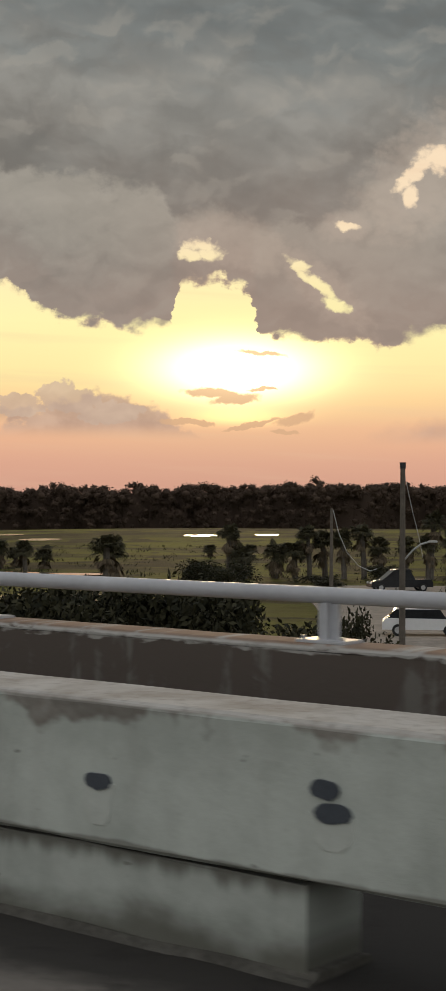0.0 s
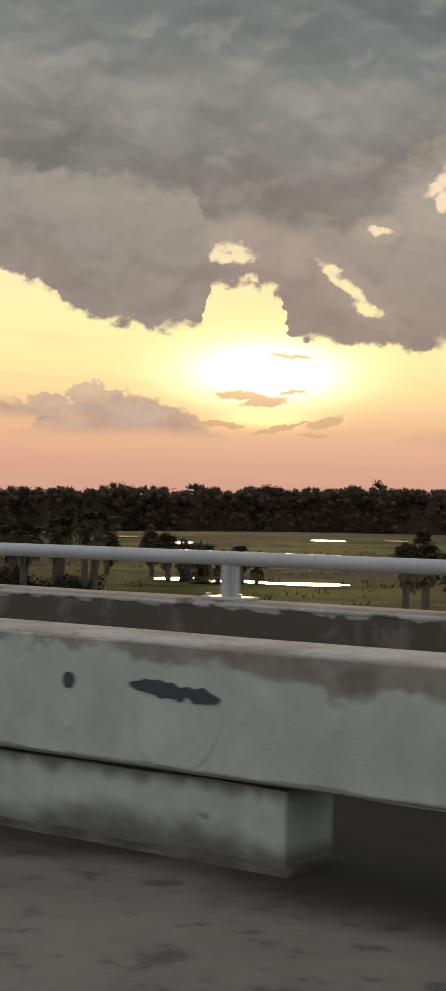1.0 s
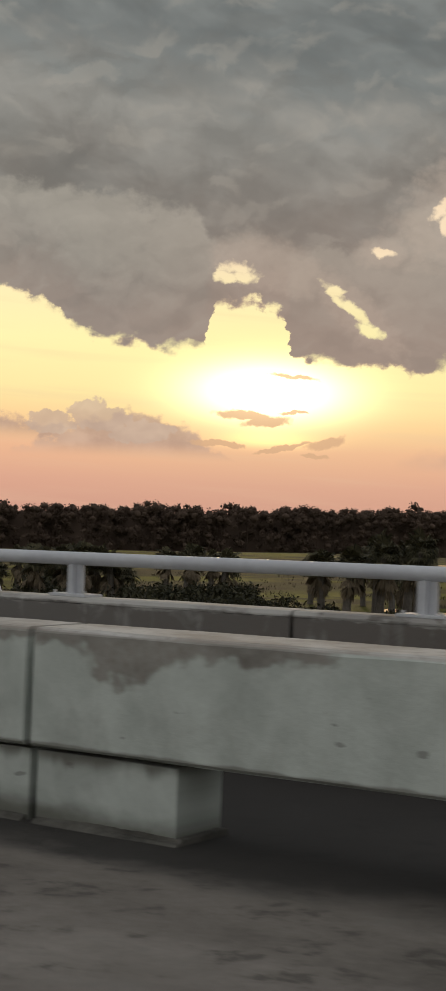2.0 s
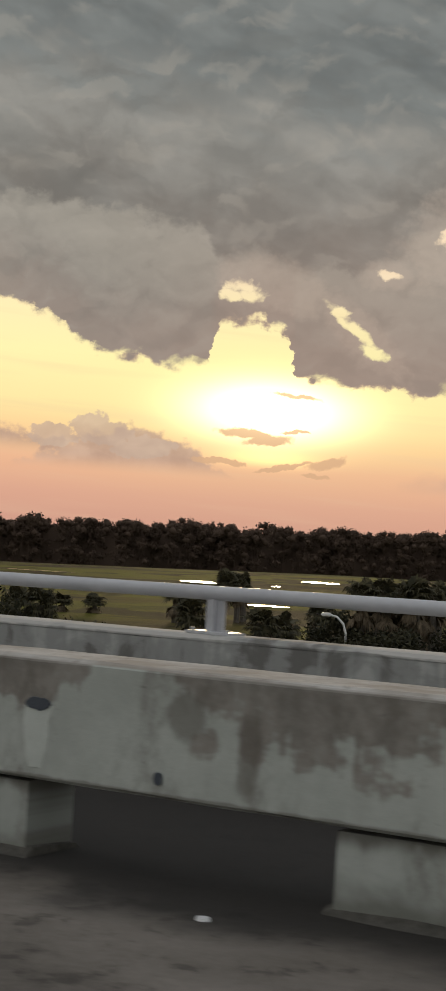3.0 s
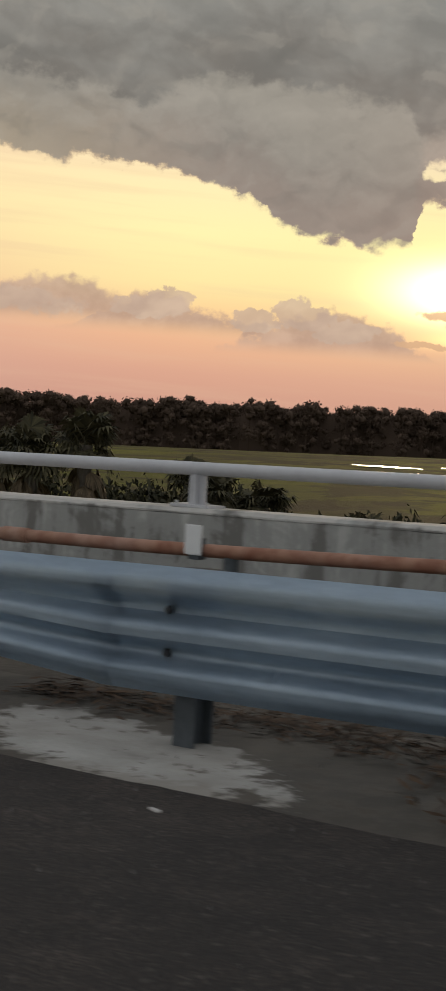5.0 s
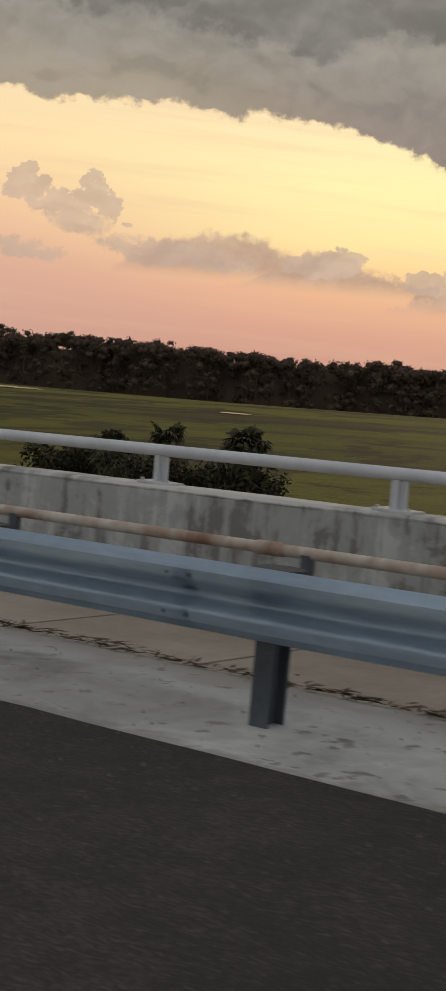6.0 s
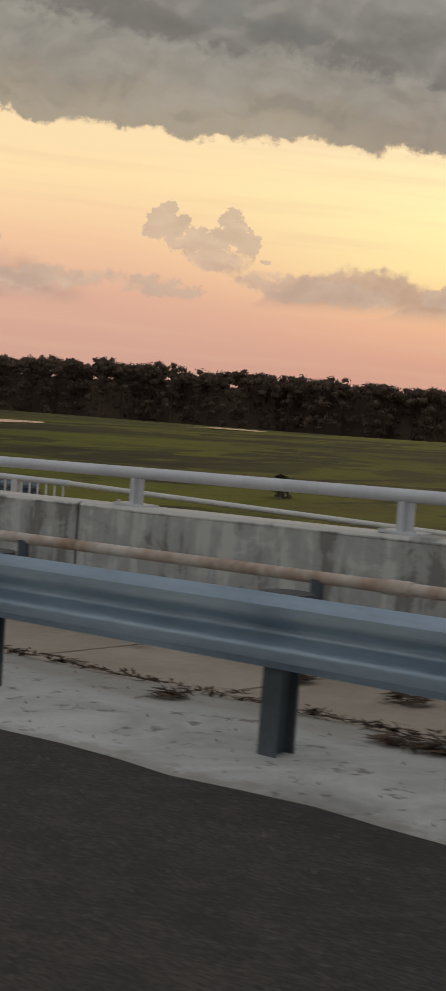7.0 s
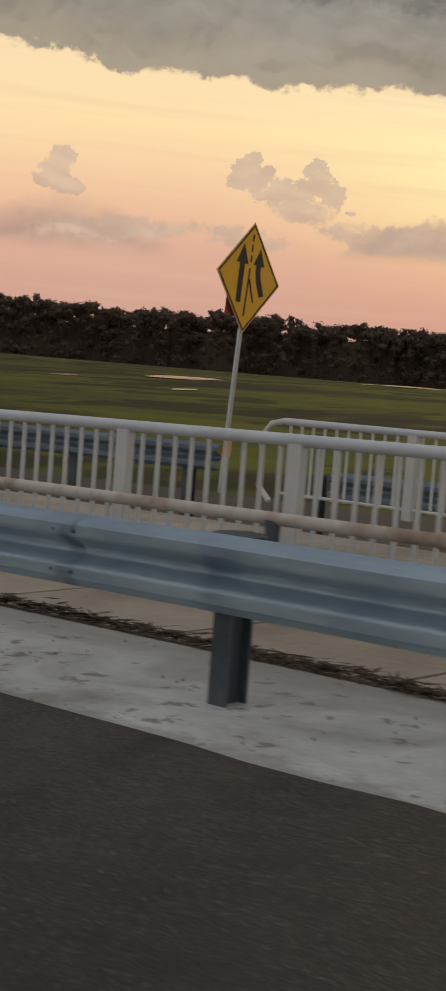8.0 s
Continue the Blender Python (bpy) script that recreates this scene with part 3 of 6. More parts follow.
def marsh_mat(n, b):
    p = n.node("ShaderNodeTexCoord").outputs["Object"]
    x, y, z = n.split(p)
    big, _ = n.noise(n.xyz(n.math("MULTIPLY", x, 0.010), n.math("MULTIPLY", y, 0.018)), 1.0, 5, 0.6, 0.8)
    band, _ = n.noise(n.xyz(n.math("MULTIPLY", x, 0.026), n.math("MULTIPLY", y, 0.040)), 1.0, 5, 0.62, 0.5)
    fine, _ = n.noise(p, 0.9, 4, 0.7)
    c = n.ramp(big, [(0.30, (0.042, 0.033, 0.011)), (0.44, (0.062, 0.066, 0.008)), (0.54, (0.106, 0.110, 0.010)), (0.64, (0.086, 0.068, 0.015)), (0.76, (0.044, 0.035, 0.013))])
    drift, _ = n.noise(n.xyz(n.math("MULTIPLY", x, 0.06), n.math("MULTIPLY", y, 0.09)), 1.0, 5, 0.6, 0.3)
    c = n.mix(n.math("MULTIPLY", n.step(drift, 0.42, 0.66), 0.4), c, (0.068, 0.060, 0.016, 1))
    c = n.mix(n.math("MULTIPLY", n.step(fine, 0.35, 0.7), 0.5), c, (0.075, 0.075, 0.016, 1))
    c = n.mix(n.math("MULTIPLY", n.step(band, 0.535, 0.575), 0.85), c, (0.020, 0.017, 0.009, 1))
    reach, _ = n.noise(n.xyz(n.math("MULTIPLY", x, 0.016), n.math("MULTIPLY", y, 0.020)), 1.0, 6, 0.66, 0.7)
    c = n.mix(n.math("MULTIPLY", n.step(reach, 0.52, 0.57), 0.8), c, (0.034, 0.028, 0.011, 1))
    c = n.mix(n.math("MULTIPLY", n.step(reach, 0.48, 0.40), 0.6), c, (0.118, 0.122, 0.010, 1))
    creek, _ = n.noise(n.xyz(n.math("MULTIPLY", x, 0.055), n.math("MULTIPLY", y, 0.034)), 1.0, 4, 0.6, 0.6)
    c = n.mix(n.math("MULTIPLY", n.step(creek, 0.55, 0.59), 0.8), c, (0.026, 0.020, 0.010, 1))
    tuft, _ = n.noise(p, 0.28, 4, 0.7)
    c = n.mix(n.math("MULTIPLY", n.step(tuft, 0.52, 0.66), 0.45), c, (0.045, 0.040, 0.012, 1))
    n.link(c, b.inputs["Base Color"])
    b.inputs["Roughness"].default_value = 0.9
    b.inputs["Specular IOR Level"].default_value = 0.1
    bumped(n, b, fine, 0.6, 0.4)


def foliage(lo, hi, scale=0.7, gloss=0.25):
    def build(n, b):
        r = n.node("ShaderNodeNewGeometry").outputs["Random Per Island"]
        p = n.node("ShaderNodeTexCoord").outputs["Object"]
        f, _ = n.noise(p, scale, 3, 0.6)
        k = n.math("ADD", n.math("MULTIPLY", r, 0.6), n.math("MULTIPLY", f, 0.4))
        n.link(n.ramp(k, [(0.15, lo), (0.85, hi)]), b.inputs["Base Color"])
        b.inputs["Roughness"].default_value = 0.75
        b.inputs["Specular IOR Level"].default_value = gloss
    return build


def water_mat(n, b):
    p = n.node("ShaderNodeTexCoord").outputs["Object"]
    f, _ = n.noise(p, 0.8, 3, 0.6)
    b.inputs["Base Color"].default_value = (0.05, 0.05, 0.045, 1)
    b.inputs["Roughness"].default_value = 0.10
    bumped(n, b, f, 0.35, 0.25)


def calm_mat(n, b):
    p = n.node("ShaderNodeTexCoord").outputs["Object"]
    f, _ = n.noise(p, 1.6, 3, 0.6)
    b.inputs["Base Color"].default_value = (0.05, 0.045, 0.04, 1)
    b.inputs["Roughness"].default_value = 0.03
    bumped(n, b, f, 0.10, 0.10)


def pipe_mat(n, b):
    u, v, _ = road_uv(n)
    f, _ = n.noise(n.xyz(n.math("MULTIPLY", u, 1.4), v), 1.0, 5, 0.65, 0.5)
    g, _ = n.noise(n.xyz(n.math("MULTIPLY", u, 9.0), n.math("MULTIPLY", v, 9.0)), 1.0, 4, 0.6)
    k = n.math("ADD", n.math("MULTIPLY", f, 0.75), n.math("MULTIPLY", g, 0.25))
    worn = n.ramp(k, [(0.36, (0.20, 0.11, 0.07)), (0.46, (0.34, 0.25, 0.19)), (0.56, (0.50, 0.44, 0.39)), (0.7, (0.40, 0.31, 0.25))])
    c = n.mix(n.math("MULTIPLY", n.math("MULTIPLY", n.step(u, 129.5, 126.5), n.step(u, 122.6, 122.9)), 0.8), n.mix(n.math("MULTIPLY", n.step(u, 122.9, 122.6), 0.75), worn, (0.60, 0.57, 0.53, 1)), n.mix(n.step(g, 0.4, 0.62), (0.22, 0.075, 0.040, 1), (0.33, 0.15, 0.09, 1)))
    n.link(c, b.inputs["Base Color"])
    b.inputs["Roughness"].default_value = 0.75
    bumped(n, b, g, 0.2, 0.004)


M = {}
for key, name, build in [
    ("barrier", "weathered_concrete", barrier_mat), ("parapet", "stained_concrete", parapet_mat), ("deck", "concrete_deck", deck_mat),
    ("asphalt", "asphalt", asphalt_mat), ("kerb", "dusty_concrete", kerb_mat), ("galv", "galvanised_steel", galv_mat), ("marsh", "marsh_grass", marsh_mat),
    ("water", "still_water", water_mat), ("calm", "calm_water", calm_mat), ("pipe", "rusty_pipe", pipe_mat),
    ("rail", "white_painted_rail", plain((0.43, 0.43, 0.455), (0.57, 0.57, 0.59), 3, 0.4, 0, 0.05)),
    ("picket", "cream_painted_steel", plain((0.46, 0.445, 0.425), (0.60, 0.58, 0.555), 3, 0.5, 0, 0.05)),
    ("post", "dull_galvanised_post", plain((0.050, 0.058, 0.066), (0.105, 0.120, 0.135), 5, 0.55, 0.3, 0.1, 0.004)),
    ("slab", "tan_concrete", plain((0.24, 0.19, 0.145), (0.36, 0.30, 0.24), 1.6, 0.95, 0, 0.4, 0.01, 0.25)),
    ("dirt", "sandy_dirt", plain((0.045, 0.037, 0.029), (0.12, 0.10, 0.078), 2.5, 0.95, 0, 0.6, 0.02)),
    ("sand", "pale_sand", plain((0.17, 0.14, 0.112), (0.36, 0.31, 0.26), 1.2, 0.95, 0, 0.5, 0.02)),
    ("dull", "dull_galvanised_steel", plain((0.17, 0.21, 0.26), (0.29, 0.34, 0.40), 2, 0.5, 0.5, 0.05)),
    ("rough", "rough_grey_concrete", plain((0.10, 0.092, 0.088), (0.17, 0.158, 0.15), 5, 0.95, 0, 0.5, 0.01)),
    ("mortar", "grimy_mortar", plain((0.030, 0.027, 0.022), (0.15, 0.14, 0.12), 4.2, 0.95, 0, 0.6, 0.015)),
    ("wash", "rain_washed_concrete", plain((0.44, 0.465, 0.423), (0.575, 0.60, 0.555), 3.0, 0.9, 0, 0.3, 0.008)),
    ("shaft_low", "pale_weathered_steel", plain((0.17, 0.185, 0.235), (0.27, 0.285, 0.345), 0.9, 0.5, 0.3, 0.1)),
    ("shaft_high", "dark_weathered_steel", plain((0.050, 0.060, 0.078), (0.095, 0.11, 0.135), 0.6, 0.5, 0.3, 0.1)),
    ("litter", "dead_leaf_litter", foliage((0.025, 0.016, 0.010), (0.10, 0.06, 0.035), 3)),
    ("patch", "slate_filler", plain((0.040, 0.048, 0.062), (0.075, 0.085, 0.10), 8, 0.75, 0, 0.4, 0.005)),
    ("wood", "dark_woods", foliage((0.082, 0.058, 0.044), (0.112, 0.079, 0.060), 0.05, 0.0)),
    ("palm", "palm_fronds", foliage((0.016, 0.016, 0.008), (0.098, 0.084, 0.042), 0.8)),
    ("dead", "dead_fronds", foliage((0.06, 0.045, 0.028), (0.20, 0.15, 0.095), 0.8)),
    ("leaf", "shrub_leaves", foliage((0.012, 0.013, 0.006), (0.052, 0.047, 0.021), 0.8)),
    ("trunk", "palm_trunk", plain((0.07, 0.058, 0.046), (0.17, 0.145, 0.12), 4, 0.9, 0, 0.5, 0.03)),
    ("steel", "monopole_steel", plain((0.085, 0.10, 0.125), (0.15, 0.17, 0.20), 0.6, 0.5, 0.3, 0.1)),
    ("dark", "dark_steel", plain((0.03, 0.032, 0.036), (0.06, 0.062, 0.068), 3, 0.6, 0.3, 0.1)),
    ("timber", "grey_timber", plain((0.09, 0.075, 0.06), (0.17, 0.145, 0.12), 4, 0.85, 0, 0.4, 0.02)),
    ("yellow", "yellow_sheeting", plain((0.84, 0.40, 0.02), (0.92, 0.47, 0.03), 5, 0.5, 0, 0)),
    ("black", "black_sheeting", plain((0.012, 0.012, 0.012), (0.02, 0.02, 0.02), 5, 0.5, 0, 0)),
    ("orange", "orange_sheeting", plain((0.80, 0.28, 0.02), (0.85, 0.34, 0.03), 5, 0.45, 0, 0)),
    ("red", "red_sheeting", plain((0.35, 0.06, 0.03), (0.42, 0.09, 0.05), 5, 0.5, 0, 0)),
    ("bare", "bare_aluminium", plain((0.42, 0.42, 0.42), (0.56, 0.56, 0.56), 4, 0.45, 0.5, 0.05)),
    ("white", "white_enamel", plain((0.70, 0.70, 0.70), (0.80, 0.80, 0.80), 3, 0.35, 0, 0)),
    ("carblack", "black_car_paint", plain((0.012, 0.013, 0.016), (0.02, 0.021, 0.024), 3, 0.25, 0, 0)),
    ("glass", "dark_car_glass", plain((0.015, 0.017, 0.02), (0.03, 0.032, 0.036), 3, 0.08, 0, 0)),
    ("rubber", "tyre_rubber", plain((0.015, 0.015, 0.015), (0.03, 0.03, 0.03), 8, 0.9, 0, 0.2)),
]:
    M[key] = material(name, build)


# ---------------------------------------------------------------- mesh helpers
def put(name, bm, mat, smooth=False):
    me = bpy.data.meshes.new(name)
    bm.normal_update()
    bm.to_mesh(me)
    bm.free()
    me.materials.append(mat)
    if smooth:
        for p in me.polygons:
            p.use_smooth = True
        me.set_sharp_from_angle(angle=radians(50))
    return new(name, me)


def part(name, bm, mat, parent, label="", smooth=False, m=None):
    ob = put(name, bm, mat, smooth)
    ob.parent = parent
    if m is not None:
        ob.matrix_local = m
    if label:
        tagged(ob, label)
    return ob


def share(name, mesh, parent, m, label=""):
    """One more part on an existing mesh."""
    ob = new(name, mesh)
    ob.parent = parent
    ob.matrix_local = m
    if label:
        tagged(ob, label)
    return ob


def mesh_of(name, bm, mat, smooth=False):
    me = bpy.data.meshes.new(name)
    bm.normal_update()
    bm.to_mesh(me)
    bm.free()
    me.materials.append(mat)
    if smooth:
        for p in me.polygons:
            p.use_smooth = True
        me.set_sharp_from_angle(angle=radians(50))
    return me


def thing(name, m, label, category, group="", kind=""):
    ob = new(name)
    ob.matrix_world = m
    return tagged(ob, label, category, group, kind)


I4 = Matrix.Identity(4)


def box(x0, x1, y0, y1, z0, z1, bevel=0.0, bm=None):
    bm = bm or bmesh.new()
    r = bmesh.ops.create_cube(bm, size=1.0)
    for v in r["verts"]:
        v.co = Vector(((x0 + x1) / 2 + v.co.x * (x1 - x0), (y0 + y1) / 2 + v.co.y * (y1 - y0), (z0 + z1) / 2 + v.co.z * (z1 - z0)))
    if bevel:
        bmesh.ops.bevel(bm, geom=list({e for v in r["verts"] for e in v.link_edges}), offset=bevel, segments=2, affect="EDGES")
    return bm


def tube(pts, radii, n=10, bm=None):
    """A round bar through points, with a radius at each."""
    bm = bm or bmesh.new()
    pts = [Vector(p) for p in pts]
    rings = []
    for i, p in enumerate(pts):
        way = (pts[min(i + 1, len(pts) - 1)] - pts[max(i - 1, 0)]).normalized()
        q = way.to_track_quat("Z", "Y").to_matrix()
        r = radii[i] if isinstance(radii, (list, tuple)) else radii
        rings.append([bm.verts.new(p + q @ Vector((r * math.cos(k * math.tau / n), r * math.sin(k * math.tau / n), 0))) for k in range(n)])
    for a, b in zip(rings, rings[1:]):
        for k in range(n):
            bm.faces.new((a[k], a[(k + 1) % n], b[(k + 1) % n], b[k]))
    bm.faces.new(rings[0][::-1])
    bm.faces.new(rings[-1])
    return bm


def prism(outline, y0, y1, bm=None):
    """An outline in x, z carried from y0 to y1."""
    bm = bm or bmesh.new()
    a = [bm.verts.new((x, y0, z)) for x, z in outline]
    b = [bm.verts.new((x, y1, z)) for x, z in outline]
    n = len(outline)
    fs = [bm.faces.new(a), bm.faces.new(b[::-1])]
    for i in range(n):
        fs.append(bm.faces.new((a[i], b[i], b[(i + 1) % n], a[(i + 1) % n])))
    bmesh.ops.recalc_face_normals(bm, faces=fs)
    return bm


def rise(outline, z0, z1, bm=None):
    """An outline in x, y carried up from z0 to z1."""
    bm = bm or bmesh.new()
    a = [bm.verts.new((x, y, z0)) for x, y in outline]
    b = [bm.verts.new((x, y, z1)) for x, y in outline]
    n = len(outline)
    fs = [bm.faces.new(a[::-1]), bm.faces.new(b)]
    for i in range(n):
        fs.append(bm.faces.new((a[i], a[(i + 1) % n], b[(i + 1) % n], b[i])))
    bmesh.ops.recalc_face_normals(bm, faces=fs)
    return bm


def sweep(profile, s0, s1, step=1.0, rough=0.0, wander=None, uvo=False):
    """A closed profile of (o, z) carried along the road from s0 to s1; its UVs hold station and height (or offset)."""
    bm = bmesh.new()
    uv = bm.loops.layers.uv.new("road")
    n = max(1, int(math.ceil((s1 - s0) / step)))
    rings, info = [], {}
    for i in range(n + 1):
        s = s0 + (s1 - s0) * i / n
        ring = []
        for k, (o, z) in enumerate(profile):
            if rough:
                o += rough * noise.noise((s * 2.3, k * 3.1, 0.0))
                z += rough * noise.noise((s * 2.3, k * 3.1, 9.0))
            if wander:
                o += wander(s, k)
            v = bm.verts.new(P(s, o, z))
            info[v] = (s, o if uvo else z)
            ring.append(v)
        rings.append(ring)
    m = len(profile)
    for a, b in zip(rings, rings[1:]):
        for k in range(m):
            bm.faces.new((a[k], a[(k + 1) % m], b[(k + 1) % m], b[k]))
    bm.faces.new(rings[0][::-1])
    bm.faces.new(rings[-1])
    bmesh.ops.recalc_face_normals(bm, faces=bm.faces)
    for f in bm.faces:
        for l in f.loops:
            l[uv].uv = info[l.vert]
    return bm


def circle(o, z, r, n=10):
    return [(o + r * math.cos(i * math.tau / n), z + r * math.sin(i * math.tau / n)) for i in range(n)]


def soup(name, verts, faces, mat):
    me = bpy.data.meshes.new(name)
    me.from_pydata(verts, [], faces)
    me.materials.append(mat)
    return me


def land(x, y):
    near = -6.0 - 4.5 * min(1.0, max(0.0, (-x - 20.0) / 270.0))
    return near - min(700.0, max(0.0, y - 400.0)) * (0.0184 + 0.0094 * min(1.0, max(0.0, -x / 550.0)))


# ---------------------------------------------------------------- ground, road and walkway
S_START, S_DECK, S_END = -60.0, 110.4, 300.0


def ground_mesh():
    bm = bmesh.new()
    xs = [-4500, -2500, -1400, -1000, -800, -650, -550, -475] + sorted(list(range(-400, 201, 30)) + [-290, -20]) + [300, 600, 1200, 2500, 4500]
    ys = [-4500, -2000, -800, -300, -100] + list(range(0, 401, 40)) + [500, 600, 700, 800, 900, 1000, 1100, 1400, 2600, 4500]
    grid = [[bm.verts.new((x, y, land(x, y))) for x in xs] for y in ys]
    for a, b in zip(grid, grid[1:]):
        for i in range(len(xs) - 1):
            bm.faces.new((a[i], a[i + 1], b[i + 1], b[i]))
    return bm


tagged(put("ground", ground_mesh(), M["marsh"]), "green and brown salt marsh with dark creeks", "marsh", kind="structure")
ragged = lambda s, k: (0.06 * noise.noise((s * 1.1, 3.0, 0.0)) + 0.04 * noise.noise((s * 3.0, 7.0, 0.0))) if k in (1, 2) else 0.0
kerb_edge = lambda s, k: (-0.22 * min(1.0, max(0.0, (s - 121.6) / 0.8)) * min(1.0, max(0.0, (129.0 - s) / 1.5)) + 0.09 * noise.noise((s * 1.7, 2.0, 0.0)) + 0.05 * noise.noise((s * 4.0, 6.0, 0.0)) if s < 130 else 0.0) if k in (0, 3) else 0.0
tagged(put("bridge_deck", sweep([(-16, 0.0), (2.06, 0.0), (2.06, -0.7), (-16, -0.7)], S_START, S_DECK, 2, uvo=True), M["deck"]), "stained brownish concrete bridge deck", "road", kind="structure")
tagged(put("road", sweep([(-16, 0.0), (-0.72, 0.0), (-0.72, -0.7), (-16, -0.7)], S_DECK + 0.02, S_END, 0.35, uvo=True, wander=ragged), M["asphalt"]), "dark asphalt carriageway with fine pale grit", "road", kind="structure")
tagged(put("kerb_strip", sweep([(-0.80, -0.006), (0.62, 0.03), (0.62, -0.7), (-0.80, -0.7)], 119.0, S_END, 0.35, uvo=True, wander=kerb_edge), M["kerb"]), "pale dusty concrete strip under the guardrail", "kerb", kind="structure")
tagged(put("verge", sweep([(-0.80, -0.004), (0.62, -0.004), (0.62, -0.7), (-0.80, -0.7)], S_DECK + 0.02, 118.98, 1, uvo=True), M["asphalt"]), "asphalt strip at the foot of the end block", "road", kind="structure")
walkway = tagged(put("pavement", sweep([(0.64, 0.0), (2.06, 0.0), (2.06, -0.7), (0.64, -0.7)], S_DECK + 0.02, S_END, 1, uvo=True), M["dirt"]), "tan concrete slab walkway with dirt in the joints", "pavement", kind="structure")
tagged(put("bridge_wall", sweep([(-15.6, -0.71), (2.2, -0.71), (2.2, -12.0), (-15.6, -12.0)], S_START, S_END, 4), M["parapet"]), "plain concrete side wall below the road", "wall", kind="structure")

# ---------------------------------------------------------------- concrete traffic rail
B0, BP, BL = 2.85, 3.114, 1.62
J0, JP = 16.09, 9.342
joints = [J0 + JP * k for k in range(-4, 11)] + [119.0]
FILLER = [  # station, height, length and depth of the dark filler patches
    (3.69, 0.54, 0.12, 0.06), (2.75, 0.62, 0.11, 0.06), (2.72, 0.55, 0.14, 0.06), (7.45, 0.65, 0.45, 0.06), (7.52, 0.57, 0.27, 0.06),
    (10.81, 0.62, 0.11, 0.09), (10.51, 0.61, 0.13, 0.10), (10.23, 0.61, 0.15, 0.05), (9.93, 0.60, 0.12, 0.10), (13.80, 0.61, 0.08, 0.12),
    (16.46, 0.63, 0.34, 0.07), (16.47, 0.55, 0.29, 0.07), (15.80, 0.64, 0.21, 0.06), (15.58, 0.63, 0.10, 0.04), (15.41, 0.61, 0.22, 0.06),
    (14.92, 0.59, 0.16, 0.07), (14.70, 0.59, 0.13, 0.06), (18.80, 0.64, 0.65, 0.07), (17.52, 0.65, 0.74, 0.08), (19.74, 0.63, 0.16, 0.06)]
FILLER += [
    (28.81, 0.63, 0.06, 0.07), (28.27, 0.63, 0.45, 0.06), (34.01, 0.61, 0.25, 0.04), (33.61, 0.61, 0.30, 0.06), (33.93, 0.55, 0.06, 0.05),
    (33.16, 0.53, 0.09, 0.06), (32.20, 0.61, 0.38, 0.06), (59.71, 0.65, 0.17, 0.05), (59.48, 0.73, 0.11, 0.05), (59.48, 0.65, 0.13, 0.05),
    (58.87, 0.65, 0.10, 0.08), (65.62, 0.66, 0.10, 0.05), (65.63, 0.60, 0.17, 0.05), (65.49, 0.67, 0.04, 0.03), (65.02, 0.69, 0.09, 0.04)]
FILLER += [
    (65.05, 0.62, 0.13, 0.05), (64.37, 0.60, 0.08, 0.05), (64.38, 0.53, 0.05, 0.03), (64.15, 0.54, 0.09, 0.05), (77.57, 0.63, 0.13, 0.05),
    (76.96, 0.40, 0.04, 0.05), (88.16, 0.53, 0.10, 0.06), (91.69, 0.61, 0.07, 0.07), (90.96, 0.64, 0.18, 0.05), (103.80, 0.67, 0.21, 0.05),
    (103.22, 0.67, 0.13, 0.04), (103.05, 0.59, 0.32, 0.03), (102.67, 0.64, 0.14, 0.04), (106.40, 0.66, 1.12, 0.06), (109.05, 0.71, 0.12, 0.05), (108.88, 0.71, 0.11, 0.05)]


def daub(s, z, length, depth, o, rng, thick=0.006):
    """A smear of filler: a flat ragged lens, proud of the face."""
    bm = bmesh.new()
    n = max(16, int(length / 0.012))
    tilt = 0.12 * (rng.random() - 0.4)
    seed = rng.uniform(0, 90)
    wild = min(1.0, length / 0.30)
    up, lo = [], []
    for i in range(n + 1):
        u = -1 + 2 * i / n
        w = (1 - abs(u) ** 3.0) ** 0.55
        k = u * length * 9
        up.append((u + 0.02 * rng.random(), w * (0.88 + 0.7 * wild * noise.noise((k, seed, 0)) + 0.10 * rng.random())))
        lo.append((u + 0.02 * rng.random(), -w * (0.88 + 0.9 * wild * noise.noise((k * 1.3, seed, 7)) + 0.12 * rng.random())))
    ring = up + lo[::-1]
    front = [bm.verts.new(P(s - u * length / 2, o - thick, z + v * depth / 2 - u * length * tilt / 2)) for u, v in ring]
    back = [bm.verts.new(P(s - u * length / 2, o + 0.002, z + v * depth / 2 * 1.04 - u * length * tilt / 2)) for u, v in ring]
    fs = [bm.faces.new(front)]
    for i in range(len(ring)):
        fs.append(bm.faces.new((front[i], back[i], back[(i + 1) % len(ring)], front[(i + 1) % len(ring)])))
    bmesh.ops.recalc_face_normals(bm, faces=fs)
    return bm


